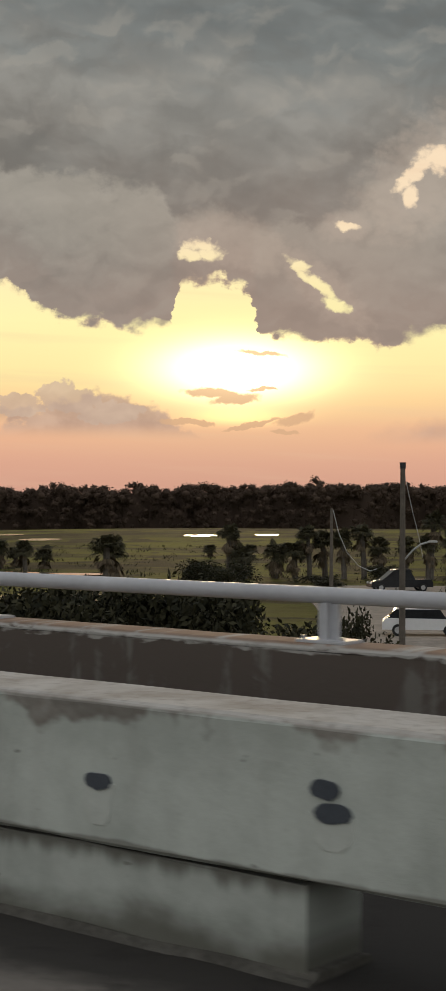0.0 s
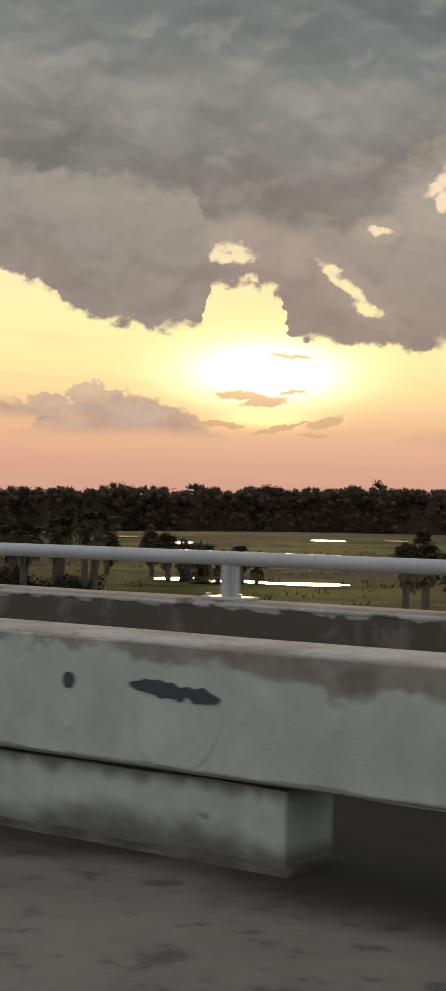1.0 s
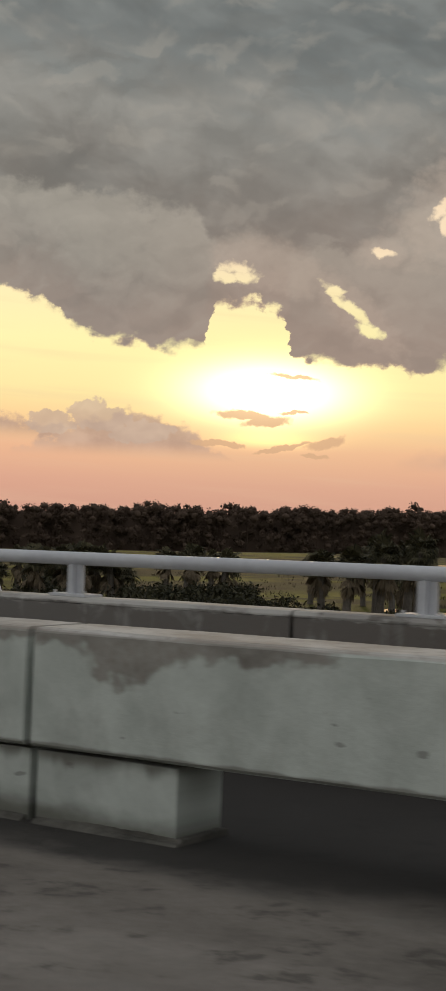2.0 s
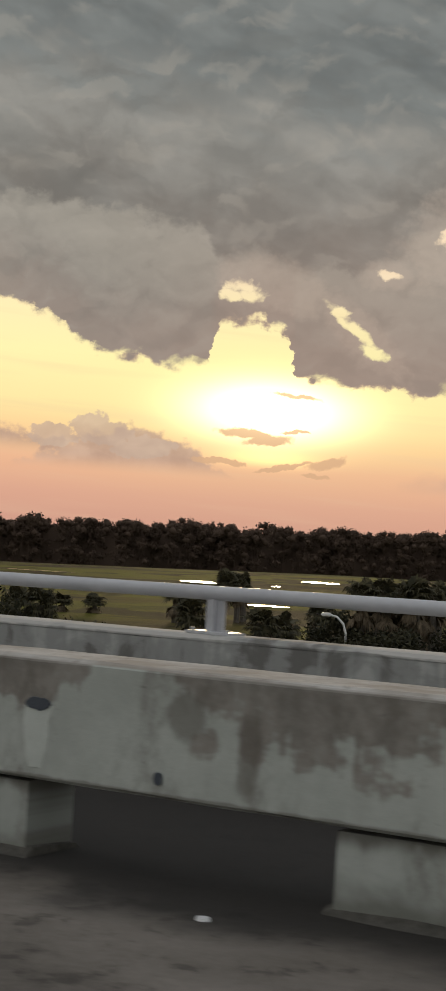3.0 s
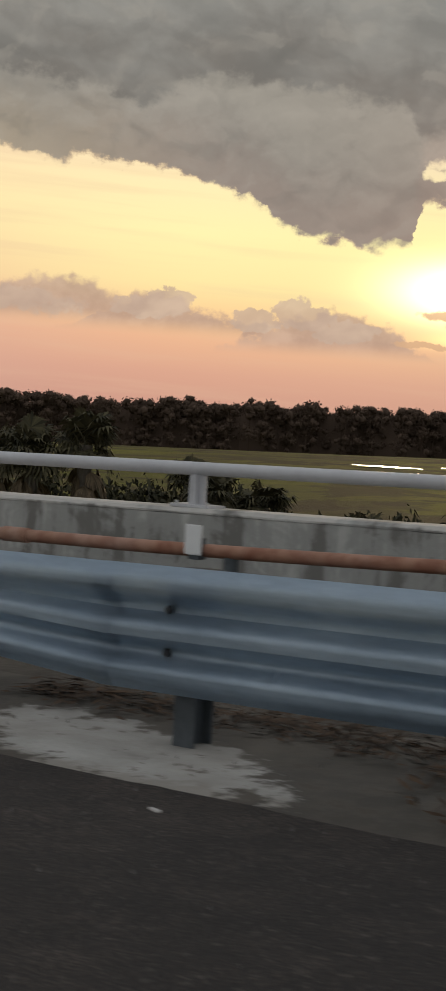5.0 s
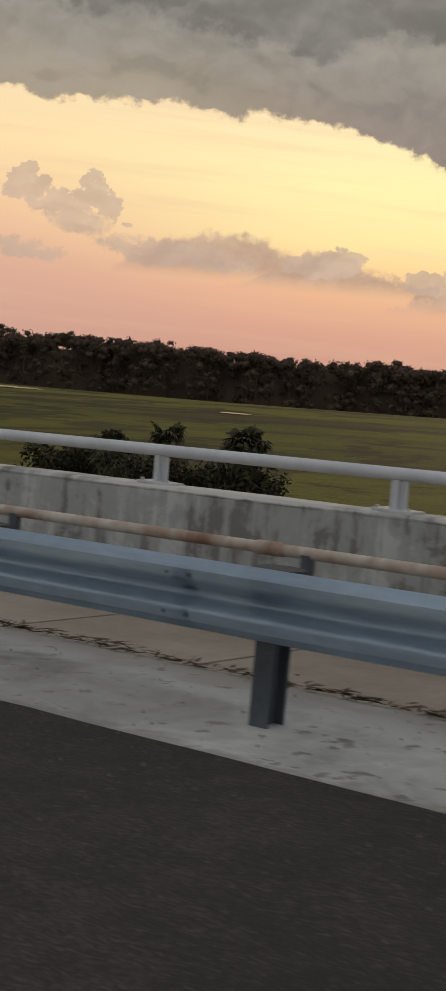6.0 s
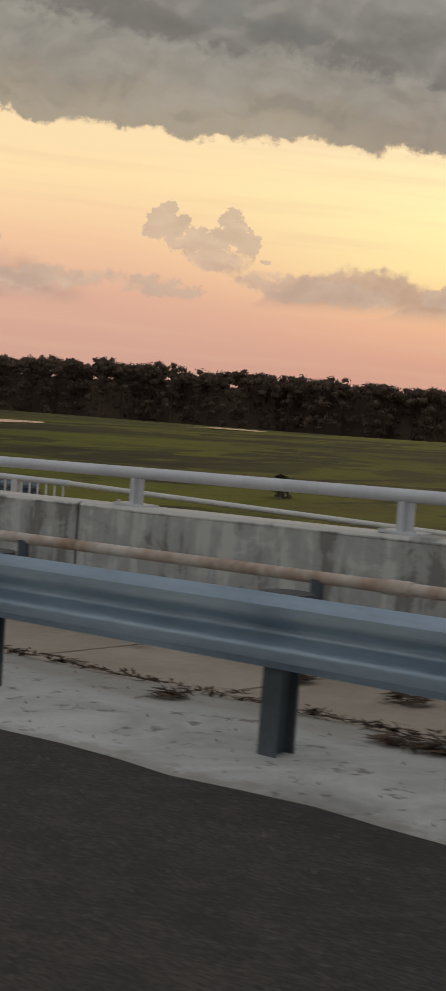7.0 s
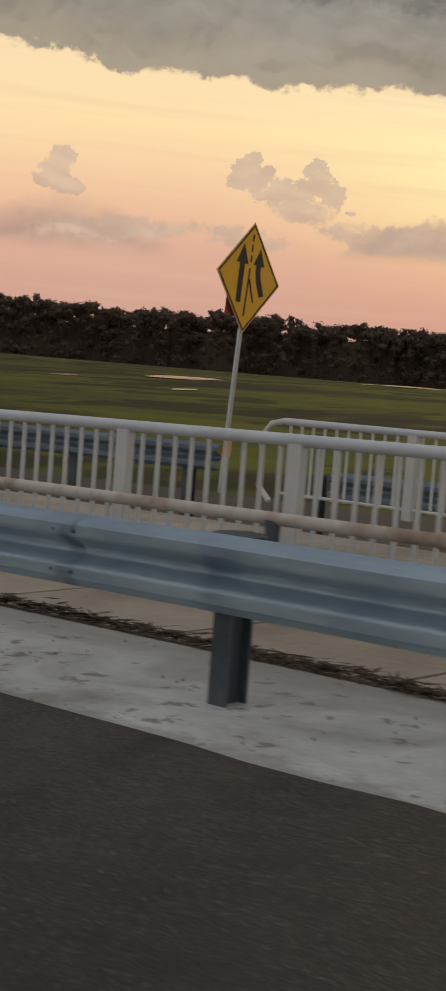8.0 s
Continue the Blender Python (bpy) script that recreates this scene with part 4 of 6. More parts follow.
def washed(s, z, length, o, rng):
    """A pale rain-washed streak below a patch, down to the lower edge of the beam."""
    bm = bmesh.new()
    seed = rng.uniform(0, 90)
    foot = 0.345 + 0.10 * rng.random() * (length < 0.2)
    rows = []
    for i in range(13):
        f = i / 12
        h = z - 0.005 + (foot - z + 0.005) * f
        half = length * (0.46 - 0.10 * f) + 0.012
        if f > 0.8:
            half *= 1.0 - 2.0 * (f - 0.8)
        a = half * (1 + 0.35 * noise.noise((h * 11, seed, 0)))
        b = half * (1 + 0.35 * noise.noise((h * 11, seed, 5)))
        rows.append([bm.verts.new(P(s - a, o - 0.0015, h)), bm.verts.new(P(s - a * 0.8, o - 0.004, h)), bm.verts.new(P(s + b * 0.8, o - 0.004, h)), bm.verts.new(P(s + b, o - 0.0015, h))])
    for p, q in zip(rows, rows[1:]):
        for k in range(3):
            bm.faces.new((p[k], q[k], q[k + 1], p[k + 1]))
    bmesh.ops.recalc_face_normals(bm, faces=bm.faces[:])
    bmesh.ops.solidify(bm, geom=bm.faces[:], thickness=0.006)
    return bm


BEAM = [(0.0, 0.335), (0.0, 0.80), (0.012, 0.815), (0.03, 0.822), (0.37, 0.822), (0.395, 0.80), (0.40, 0.335), (0.39, 0.323), (0.012, 0.323)]
BLOCK = [(0.05, -0.02), (0.05, 0.295), (0.056, 0.302), (0.12, 0.302), (0.12, 0.33), (0.30, 0.33), (0.30, 0.302), (0.354, 0.302), (0.36, 0.295), (0.36, -0.02)]
rng = random.Random(11)
for a, b in zip(joints, joints[1:]):
    rail = thing("traffic_barrier", I4, "weathered pale concrete traffic rail on low blocks with dark filler patches" if a < 90 else "brown-stained concrete traffic rail on low blocks", "barrier", "bridge traffic rail sections")
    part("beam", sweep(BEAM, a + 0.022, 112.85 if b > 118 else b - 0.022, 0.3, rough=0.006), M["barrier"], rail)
    k0 = int(math.floor((a - B0) / BP)) - 1
    for k in range(k0, k0 + 6):
        if B0 + BP * k > 112.5:
            continue
        at_s = B0 + BP * k
        lo, hi = max(at_s + 0.0006 * at_s, a + 0.022), min(at_s + BL + (0.0014 * at_s if at_s < 80 else max(-0.08, 0.112 - 0.011 * (at_s - 80))), b - 0.022)
        if hi - lo > 0.1:
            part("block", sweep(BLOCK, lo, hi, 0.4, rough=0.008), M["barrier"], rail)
            part("mortar_foot", sweep([(-0.02, -0.01), (0.012, 0.006), (0.036, 0.018), (0.06, 0.03), (0.34, 0.02), (0.38, -0.01)], max(lo - 0.04, a + 0.03), min(hi + 0.03, b - 0.03, 112.80), 0.07, rough=0.020), M["mortar"], rail, "grimy mortar smeared round the foot of the block")
    if b > 118:
        part("end_block", sweep([(0.0, -0.02)] + BEAM[1:6] + [(0.40, -0.02)], 112.852, 118.97, 0.4, rough=0.004), M["barrier"], rail)
    for s, z, l, d in FILLER:
        if a < s < b:
            part("filler_patch", daub(s, z, l, d, 0.0, rng, 0.009), M["patch"], rail, "dark slate-grey filler patch")
            if s < 78 and 0.5 < z < 0.645 and not any(abs(q - s) < (l + m) / 2 and y < z for q, y, m, _ in FILLER):
                part("washed_streak", washed(s, z, l, 0.0, rng), M["wash"], rail, "pale rain-washed streak below the filler")

# ---------------------------------------------------------------- parapet and its pipe rail
PJ = [J0 + JP * k for k in range(-4, 11)] + [118.0, 130.15, 139.5, 148.8, 158.1, 166.33, 173.0, 179.48, 186.1]
PAR = [(2.067, -0.3), (2.067, 0.796), (2.31, 0.796), (2.31, -0.3)]
CAP = [(2.064, 0.798), (2.064, 0.81), (2.078, 0.828), (2.10, 0.833), (2.29, 0.833), (2.313, 0.82), (2.313, 0.798)]
for a, b in zip(PJ, PJ[1:]):
    wall = thing("parapet", I4,
           "dark weathered concrete parapet with flaking pale cap" if b < 62 else "stained grey concrete parapet along the walkway", "parapet", "parapet sections")
    part("wall", sweep(PAR, a + 0.014, b - 0.014, 0.3, rough=0.005), M["parapet"], wall)
    part("cap", sweep(CAP, a + 0.012, b - 0.012, 0.3, rough=0.004), M["parapet"], wall, "worn top edge of the parapet")

rail_posts = [4.21 - 2.31 * 17 + 2.31 * k for k in range(64)]
rail_posts = [s for s in rail_posts if s < 97] + [98.95, 101.14, 103.25, 105.4, 107.6, 109.8, 112.05, 114.33, 116.38, 118.44, 119.36, 121.25, 123.12, 126.0, 127.9, 129.75, 131.6, 133.44]
rail_posts += [135.3 + 1.86 * k for k in range(14)] + [161.1, 162.8, 164.45, 166.24, 168.3, 170.4, 172.5, 174.65, 176.84, 179.04, 181.3, 183.6, 185.5]
bm = rise([(-0.055, -0.012), (-0.014, -0.012), (-0.014, -0.05), (0.014, -0.05), (0.014, -0.012), (0.055, -0.012), (0.055, 0.012), (0.014, 0.012), (0.014, 0.05), (-0.014, 0.05), (-0.014, 0.012), (-0.055, 0.012)], 0.0, 0.19)
RP_POST = mesh_of("rail_post", bm, M["rail"])
RP_PLATE = mesh_of("rail_plate", box(-0.14, 0.14, -0.085, 0.085, 0.0, 0.018, 0.004), M["rail"])
RP_BOLT = mesh_of("rail_bolt", tube([(0, 0, 0.018), (0, 0, 0.035)], 0.012, 6), M["bare"])
for a, b in [(-34.0, 118.9), (119.0, 186.0)]:
    pr = thing("pipe_railing", I4, "white painted pipe rail on short posts along the parapet top", "railing", "parapet pipe rails")
    part("pipe", sweep(circle(2.18, 1.055, 0.040, 14), a, b, 1.5), M["rail"], pr, smooth=True)
    for s in rail_posts:
        if a < s < b:
            m = at(s, 2.18, 0.831)
            p = share("post", RP_POST, pr, m)
            q = share("base_plate", RP_PLATE, pr, m)
            for x in (-0.11, 0.11):
                share("bolt", RP_BOLT, q, pose(x, -0.055, 0))


# ---------------------------------------------------------------- steel guardrail
WAVE = {2: [(0, 0.0), (0.14, 1), (0.29, 1), (0.45, 0), (0.53, 0), (0.70, 1), (0.86, 1), (1.0, 0.12)],
        3: [(0, 0.0), (0.09, 1), (0.20, 1), (0.31, 0), (0.36, 0), (0.46, 1), (0.56, 1), (0.65, 0), (0.70, 0), (0.80, 1), (0.90, 1), (1.0, 0.12)]}


def section(n, h, count=36):
    """Wave profile of a rolled rail: flat crests, sloped flanks, round folds."""
    knots = WAVE[n]
    out = []
    for i in range(count + 1):
        f = i / count
        for (a, u), (b, v) in zip(knots, knots[1:]):
            if f <= b:
                q = (f - a) / (b - a)
                q = 0.6 * q + 0.4 * q * q * (3 - 2 * q)
                out.append((-0.083 * (u + (v - u) * q), -f * h))
                break
    return out


TOP = 0.722


def corrugated(n0, h0, n1, h1, s0, s1, o0, o1, top=TOP, top1=None, flat=1.0):
    """A corrugated steel panel that may change its section on the way."""
    bm = bmesh.new()
    uv = bm.loops.layers.uv.new("road")
    steps = max(2, int((s1 - s0) / 0.3))
    A, B = section(n0, h0), section(n1, h1)
    rings, info = [], {}
    for i in range(steps + 1):
        u = i / steps
        s = s0 + (s1 - s0) * u
        ring = []
        for (oa, za), (ob, zb) in zip(A, B):
            dent = 0.006 * noise.noise((s * 0.8, za * 4, 0.0))
            z = za + (zb - za) * u
            v = bm.verts.new(P(s, o0 + (o1 - o0) * u + (oa + (ob - oa) * u) * (flat + (1 - flat) * min(1.0, u * 1.3)) + dent, top + ((top1 or top) - top) * u + z + 0.006 * noise.noise((s * 0.5, 5.0, 0.0))))
            info[v] = (s, z)
            ring.append(v)
        rings.append(ring)
    for a, b in zip(rings, rings[1:]):
        for j in range(len(A) - 1):
            bm.faces.new((a[j], b[j], b[j + 1], a[j + 1]))
    for f in bm.faces:
        for l in f.loops:
            l[uv].uv = info[l.vert]
    bmesh.ops.solidify(bm, geom=bm.faces[:], thickness=-0.006)
    return bm


GO = -0.235
gr = thing("guardrail", I4, "galvanised corrugated steel guardrail on steel posts", "guardrail")
part("end_shoe", corrugated(3, 0.505, 3, 0.505, 114.12, 115.2, -0.006, -0.015, top=0.80, flat=0.22), M["galv"], gr, "dented end of the deep rail bolted to concrete", True)
part("deep_panel", corrugated(3, 0.505, 3, 0.505, 115.1, 120.4, -0.023, -0.215, top=0.80, top1=0.78), M["galv"], gr, "deep three-wave rail panel", True)
part("deep_panel", corrugated(3, 0.505, 3, 0.505, 120.3, 126.6, -0.227, -0.222, top=0.78, top1=0.73), M["galv"], gr, "deep three-wave rail panel", True)
part("tapered_panel", corrugated(3, 0.505, 2, 0.318, 126.5, 128.75, -0.230, GO, top=0.73, top1=TOP), M["galv"], gr, "tapered panel between two rail depths", True)
s = 128.65
while s < 228:
    part("rail_panel", corrugated(2, 0.318, 2, 0.318, s, s + 3.9, GO - 0.008, GO), M["galv"], gr, smooth=True)
    s += 3.812
wposts = [119.12, 119.36, 120.38, 120.83, 121.28, 123.30, 124.17, 126.20, 128.1] + [130.17 + 1.908 * k for k in range(18)] + [164.38 + 1.904 * k for k in range(7)] + [177.76 + 1.877 * k for k in range(26)]
bm = rise([(-0.05, -0.066), (0.05, -0.066), (0.05, -0.054), (0.006, -0.054), (0.006, 0.054), (0.05, 0.054), (0.05, 0.066), (-0.05, 0.066), (-0.05, 0.054), (-0.006, 0.054), (-0.006, -0.054), (-0.05, -0.054)], -0.15, 0.70)
W_POST = mesh_of("guard_post", bm, M["post"])
W_SPACER = mesh_of("guard_spacer", box(-0.06, 0.06, -0.110, -0.068, 0.42, 0.70, 0.006), M["dark"])
bm = tube([(0, 0.062, 0.60), (0, 0.16, 0.60), (0, 0.195, 0.63), (0, 0.200, 0.67), (0, 0.200, 0.765)], 0.033, 10)
W_BRACKET = mesh_of("pipe_bracket", bm, M["post"], True)
W_CAP = mesh_of("cap_plate", tube([(0, 0, 0.70), (0, 0, 0.716)], 0.115, 16), M["dark"])
S_BOLT = mesh_of("splice_bolt", tube([(0, 0, 0), (0, -0.010, 0)], [0.011, 0.007], 8), M["post"])
W_BOLT = mesh_of("guard_bolt", tube([(0, 0, 0), (0, -0.016, 0)], [0.019, 0.013], 8), M["dark"])
def lift(s):
    """How far the pipe behind the guardrail rises towards the end block."""
    f = min(1.0, max(0.0, (127.2 - s) / 5.0))
    return 0.085 * f * f * (3 - 2 * f)


for s in wposts:
    o = share("post", W_POST, gr, at(s, 0.16 if s < 119.2 else -0.02 if s < 120 else -0.10 if s < 129 else -0.12, 0.0))
    share("spacer", W_SPACER, o, I4)
    share("pipe_bracket", W_BRACKET, o, pose(0, 0 if s > 119.2 else -0.2, lift(s)))
    share("cap_plate", W_CAP, o, I4)
for s in (117.62, 118.60, 119.53, 120.42, 121.37, 123.34, 124.25, 126.25):
    f = (s - 115.1) / 5.3
    o, top = (-0.023 - 0.192 * f, 0.80 - 0.02 * f) if f < 1 else (-0.226, 0.78 - 0.0079 * (s - 120.3))
    for z in (0.170, 0.341):
        share("bolt", W_BOLT, gr, at(s, o - 0.004, top - z))
s = 132.50
while s < 226:
    for x in (-0.05, 0.08):
        share("bolt", S_BOLT, gr, at(s + x, GO - 0.084, TOP - 0.070))
        share("bolt", S_BOLT, gr, at(s + x, GO - 0.084, TOP - 0.248))
    s += 3.812
for s, z in ((114.33, 0.663), (114.33, 0.460), (114.11, 0.557), (114.22, 0.655)):
    share("bolt", W_BOLT, gr, at(s, -0.045, z))
hp = thing("hand_pipe", I4, "rusty pipe rail with worn tan paint behind the guardrail", "railing")
def raised(bm):
    uv = bm.loops.layers.uv["road"]
    for v, u in {l.vert: l[uv].uv.x for f in bm.faces for l in f.loops}.items():
        v.co.z += lift(u)
    return bm


part("pipe", raised(sweep(circle(0.085, 0.772, 0.028, 12), 118.88, 228, 0.6)), M["pipe"], hp, smooth=True)
for s in [122.35] + list(range(127, 228, 6)):
    part("coupling", raised(sweep(circle(0.085, 0.772, 0.034, 12), s + 0.3, s + 0.45, 1.0)), M["pipe"], hp, smooth=True)
for s in (119.09, 126.35, 185.35):
    mk = thing("delineator", at(s, 0.04, 0.735 + lift(s)), "small white reflector plate clipped on the pipe rail", "reflector", "white reflector plates")
    part("plate", box(-0.042, 0.042, -0.012, 0.0, 0.02, 0.145, 0.004), M["white"], mk)
    part("clip", box(-0.03, 0.03, 0.0, 0.05, 0.0, 0.09, 0.004), M["post"], mk)
box_post = thing("concrete_marker_post", at(128.05, 0.23, 0.0), "rough grey concrete post standing behind the guardrail", "post")
part("shaft", box(-0.20, 0.20, -0.08, 0.16, -0.1, 1.01, 0.02), M["rough"], box_post)


# ---------------------------------------------------------------- picket railings
def slope(s):
    return 0.15 + 0.013 * (s - 185.75)


PICKET = mesh_of("picket", box(-0.012, 0.012, -0.008, 0.008, 0.10, 1.0), M["picket"])
PPOST = mesh_of("picket_post", box(-0.055, 0.055, -0.03, 0.03, 0.0, 1.0, 0.006), M["picket"])
LPICKET = mesh_of("low_picket", box(-0.012, 0.012, -0.008, 0.008, 0.08, 0.78), M["picket"])


def railing(s0, s1, o, h, base_z, label, posts, pick, pitch):
    r = thing("picket_railing", I4, label, "railing", "picket railings")
    zz = lambda s: base_z(s)
    def bar(zc, rad):
        bm = bmesh.new()
        pts = []
        n = int((s1 - s0) / 1.2) + 1
        pts = [P(s0 + (s1 - s0) * i / n, o, zz(s0 + (s1 - s0) * i / n) + zc) for i in range(n + 1)]
        return tube(pts, rad, 10, bm)
    part("top_rail", bar(h, 0.036), M["rail"], r, smooth=True)
    part("bottom_rail", bar(0.10, 0.016), M["picket"], r, smooth=True)
    s = s0 + 0.1
    while s < s1:
        if min(abs(s - p) for p in posts) > 0.07:
            share("picket", pick, r, at(s, o, zz(s)))
        s += pitch
    for p in posts:
        m = at(p, o, zz(p)) @ Matrix.Diagonal((1, 1, h, 1))
        share("post", PPOST, r, m)
    return r


railing(186.15, 219.0, 1.64, 1.02, lambda s: 0.0, "cream painted steel picket railing along the walkway",
        [186.8 + 1.335 * k for k in range(24)], PICKET, 0.1335)
r2 = railing(184.6, 205.9, 6.8, 0.80, lambda s: slope(s) - 0.30, "cream painted picket railing on the far side of the path",
             [185.5 + 2.1 * k for k in range(10)], LPICKET, 0.14)
part("end_loop", tube([P(205.9, 6.8, slope(206.6) + 0.50), P(206.08, 6.8, slope(206.6) + 0.46), P(206.2, 6.8, slope(206.6) + 0.33), P(206.2, 6.8, slope(206.6) - 0.15), P(206.05, 6.8, slope(206.6) - 0.30)], 0.03, 10), M["picket"], r2, smooth=True)
part("top_slope_rail", tube([P(184.6, 6.8, slope(184.6) + 0.50), P(181.5, 6.8, slope(181.5) + 0.45), P(178.0, 6.8, slope(178) + 0.40)], 0.03, 10), M["picket"], r2, smooth=True)

# lower ground, second guardrail and the road beyond the railings
low = lambda s: -0.36
tagged(put("path", sweep([(2.33, -0.10), (6.9, -0.15), (7.3, -0.22), (8.0, -0.42), (8.0, -0.9), (2.33, -0.9)], 183.5, 240, 0.8, rough=0.03), M["sand"]), "pale sandy path between the picket railings", "path", kind="structure")
tagged(put("side_road", sweep([(8.0, -0.40), (12.2, -0.42), (12.2, -0.9), (8.0, -0.9)], 190.5, 240, 1.0), M["asphalt"]), "narrow asphalt road below the bridge walkway", "road", kind="structure")
tagged(put("bank", sweep([(2.33, -0.9), (13.6, -0.9), (24.0, -7.0), (2.33, -7.0)], 183.0, 250, 1.5, rough=0.1), M["dirt"]), "earth bank that falls towards the marsh", "bank", kind="structure")
tagged(put("road_line", sweep([(8.45, -0.392), (8.58, -0.392), (8.58, -0.40), (8.45, -0.40)], 198.0, 240, 1.0), M["white"]), "worn white edge line on the side road", "line", kind="structure")
g2 = thing("guardrail", I4, "galvanised corrugated guardrail beside the lower road", "guardrail")
part("rail_panel", corrugated(2, 0.318, 2, 0.318, 190.8, 206.4, 8.25, 8.25, top=0.30, top1=0.36), M["dull"], g2, smooth=True)
part("rail_panel", corrugated(2, 0.318, 2, 0.318, 208.0, 225.0, 8.25, 8.25, top=0.55, top1=0.60), M["dull"], g2, smooth=True)
part("rail_panel", corrugated(2, 0.318, 2, 0.318, 190.0, 197.6, 11.4, 11.4, top=0.30), M["dull"], g2, smooth=True)
for k in range(17):
    share("post", W_POST, g2, at(191.4 + 1.906 * k, 8.34, -0.40))
for k in range(4):
    share("post", W_POST, g2, at(190.4 + 1.906 * k, 11.57, -0.42))


# ---------------------------------------------------------------- warning sign
def merge_sign(m):
    """Diamond warning sign; its face looks along local -y."""
    sg = thing("warning_sign", m, "yellow diamond merge sign with black arrows on a leaning post", "road sign")
    R = 0.862
    dia = lambda r: [(0, r), (r, 0), (0, -r), (-r, 0)]
    part("plate", prism(dia(R), 0.0, 0.004), M["bare"], sg)
    face = part("face", prism(dia(R - 0.012), -0.004, 0.0), M["yellow"], sg, "yellow sign face")
    outer, inner = dia(R - 0.035), dia(R - 0.075)
    for i in range(4):
        j = (i + 1) % 4
        part("border", prism([outer[i], outer[j], inner[j], inner[i]], -0.008, -0.004), M["black"], face, "black border strip")
    def arrow(pts):
        part("arrow", prism(pts, -0.008, -0.004), M["black"], face, "black arrow")
    arrow([(-0.285, -0.40), (-0.155, -0.40), (-0.155, 0.20), (-0.06, 0.20), (-0.22, 0.50), (-0.38, 0.20), (-0.285, 0.20)])
    arrow([(0.33, -0.26), (0.45, -0.22), (0.32, 0.02), (0.29, 0.12), (0.29, 0.22), (0.38, 0.22), (0.23, 0.48), (0.08, 0.22), (0.16, 0.22), (0.16, 0.10), (0.20, -0.04)])
    for z in (0.30, 0.46, 0.62):
        part("dash", prism([(-0.02, z - 0.055), (0.02, z - 0.055), (0.02, z + 0.05), (-0.02, z + 0.05)], -0.008, -0.004), M["black"], face, "black lane dash")
    part("lane_line", prism([(-0.05, -0.60), (-0.01, -0.60), (0.015, 0.15), (-0.02, 0.15)], -0.008, -0.004), M["black"], face, "black lane line")
    part("lane_line", prism([(0.16, -0.36), (0.20, -0.36), (0.03, 0.0), (0.0, -0.05)], -0.008, -0.004), M["black"], face, "black lane line")
    part("post", box(-0.035, 0.035, 0.008, 0.06, -3.4, 0.75, 0.004), M["bare"], sg, "bare aluminium post")
    part("back_plate", box(-0.42, -0.02, 0.07, 0.075, -0.62, -0.12, 0.0), M["red"], sg, "red plate behind the diamond")
    part("reflector", box(-0.11, 0.11, -0.006, 0.006, -2.78, -2.34, 0.0), M["orange"], sg, "orange reflector plate")
    return sg


merge_sign(Matrix.Translation((-180.66, 114.68, -1.09)) @ Matrix.Rotation(radians(77), 4, "Z") @ Matrix.Rotation(radians(5), 4, "Y"))

# ---------------------------------------------------------------- steel monopole
mp = thing("power_monopole", Matrix.Translation((-85.1, 94.57, -7.2)), "tall tapered grey steel transmission pole with step bolts", "pole")
def shaft(z0, z1, r0, r1, n=12):
    return tube([(0, 0, z0), (0, 0, z1)], [r0, r1], n)
part("shaft", shaft(0, 13.2, 0.64, 0.60), M["shaft_low"], mp, "paler lower pole section")
part("shaft", shaft(12.0, 21.7, 0.585, 0.545), M["steel"], mp, "middle pole section")
part("shaft", shaft(21.0, 34.0, 0.53, 0.47), M["shaft_high"], mp, "dark upper pole section")
for z in [1.0 + 1.52 * k for k in range(20)]:
    r = 0.645 - 0.0048 * z
    part("band", tube([(0, 0, z), (0, 0, z + 0.05)], r + 0.006, 12), M["steel"], mp)
for z in [0.6 + 1.52 * k for k in range(20)]:
    r = 0.645 - 0.0048 * z
    part("cable_strip", box(-0.13, 0.13, -r - 0.03, -r + 0.05, z, z + 1.47, 0.01), M["rubber"], mp, "dark cable strip", m=pose(0, 0, 0, 0, 0, math.degrees(heading(98.0)) + 48.0))
STEP = mesh_of("step_bolt", tube([(0, 0, 0), (0.17, 0, 0), (0.17, 0, 0.035)], 0.013, 6), M["dark"])
LUG = mesh_of("lug", box(-0.05, 0.05, -0.02, 0.03, -0.22, 0.22, 0.01), M["dark"])
aim = math.degrees(heading(98.0)) + 3.0
for k in range(62):
    z = 6.0 + 0.38 * k
    r = 0.63 - 0.0048 * z
    for side in (0, 1):
        if (k + side) % 2 == 0:
            share("step_bolt", STEP, mp, pose(0, 0, z, 0, 0, aim + (180 if side == 0 else 0)) @ Matrix.Translation((r - 0.02, 0, 0)))
    for ang in (-120, -15):
        if k % 2 == 0:
            share("lug", LUG, mp, pose(0, 0, z, 0, 0, aim + ang + 90) @ Matrix.Translation((0, -r - 0.015, 0)))


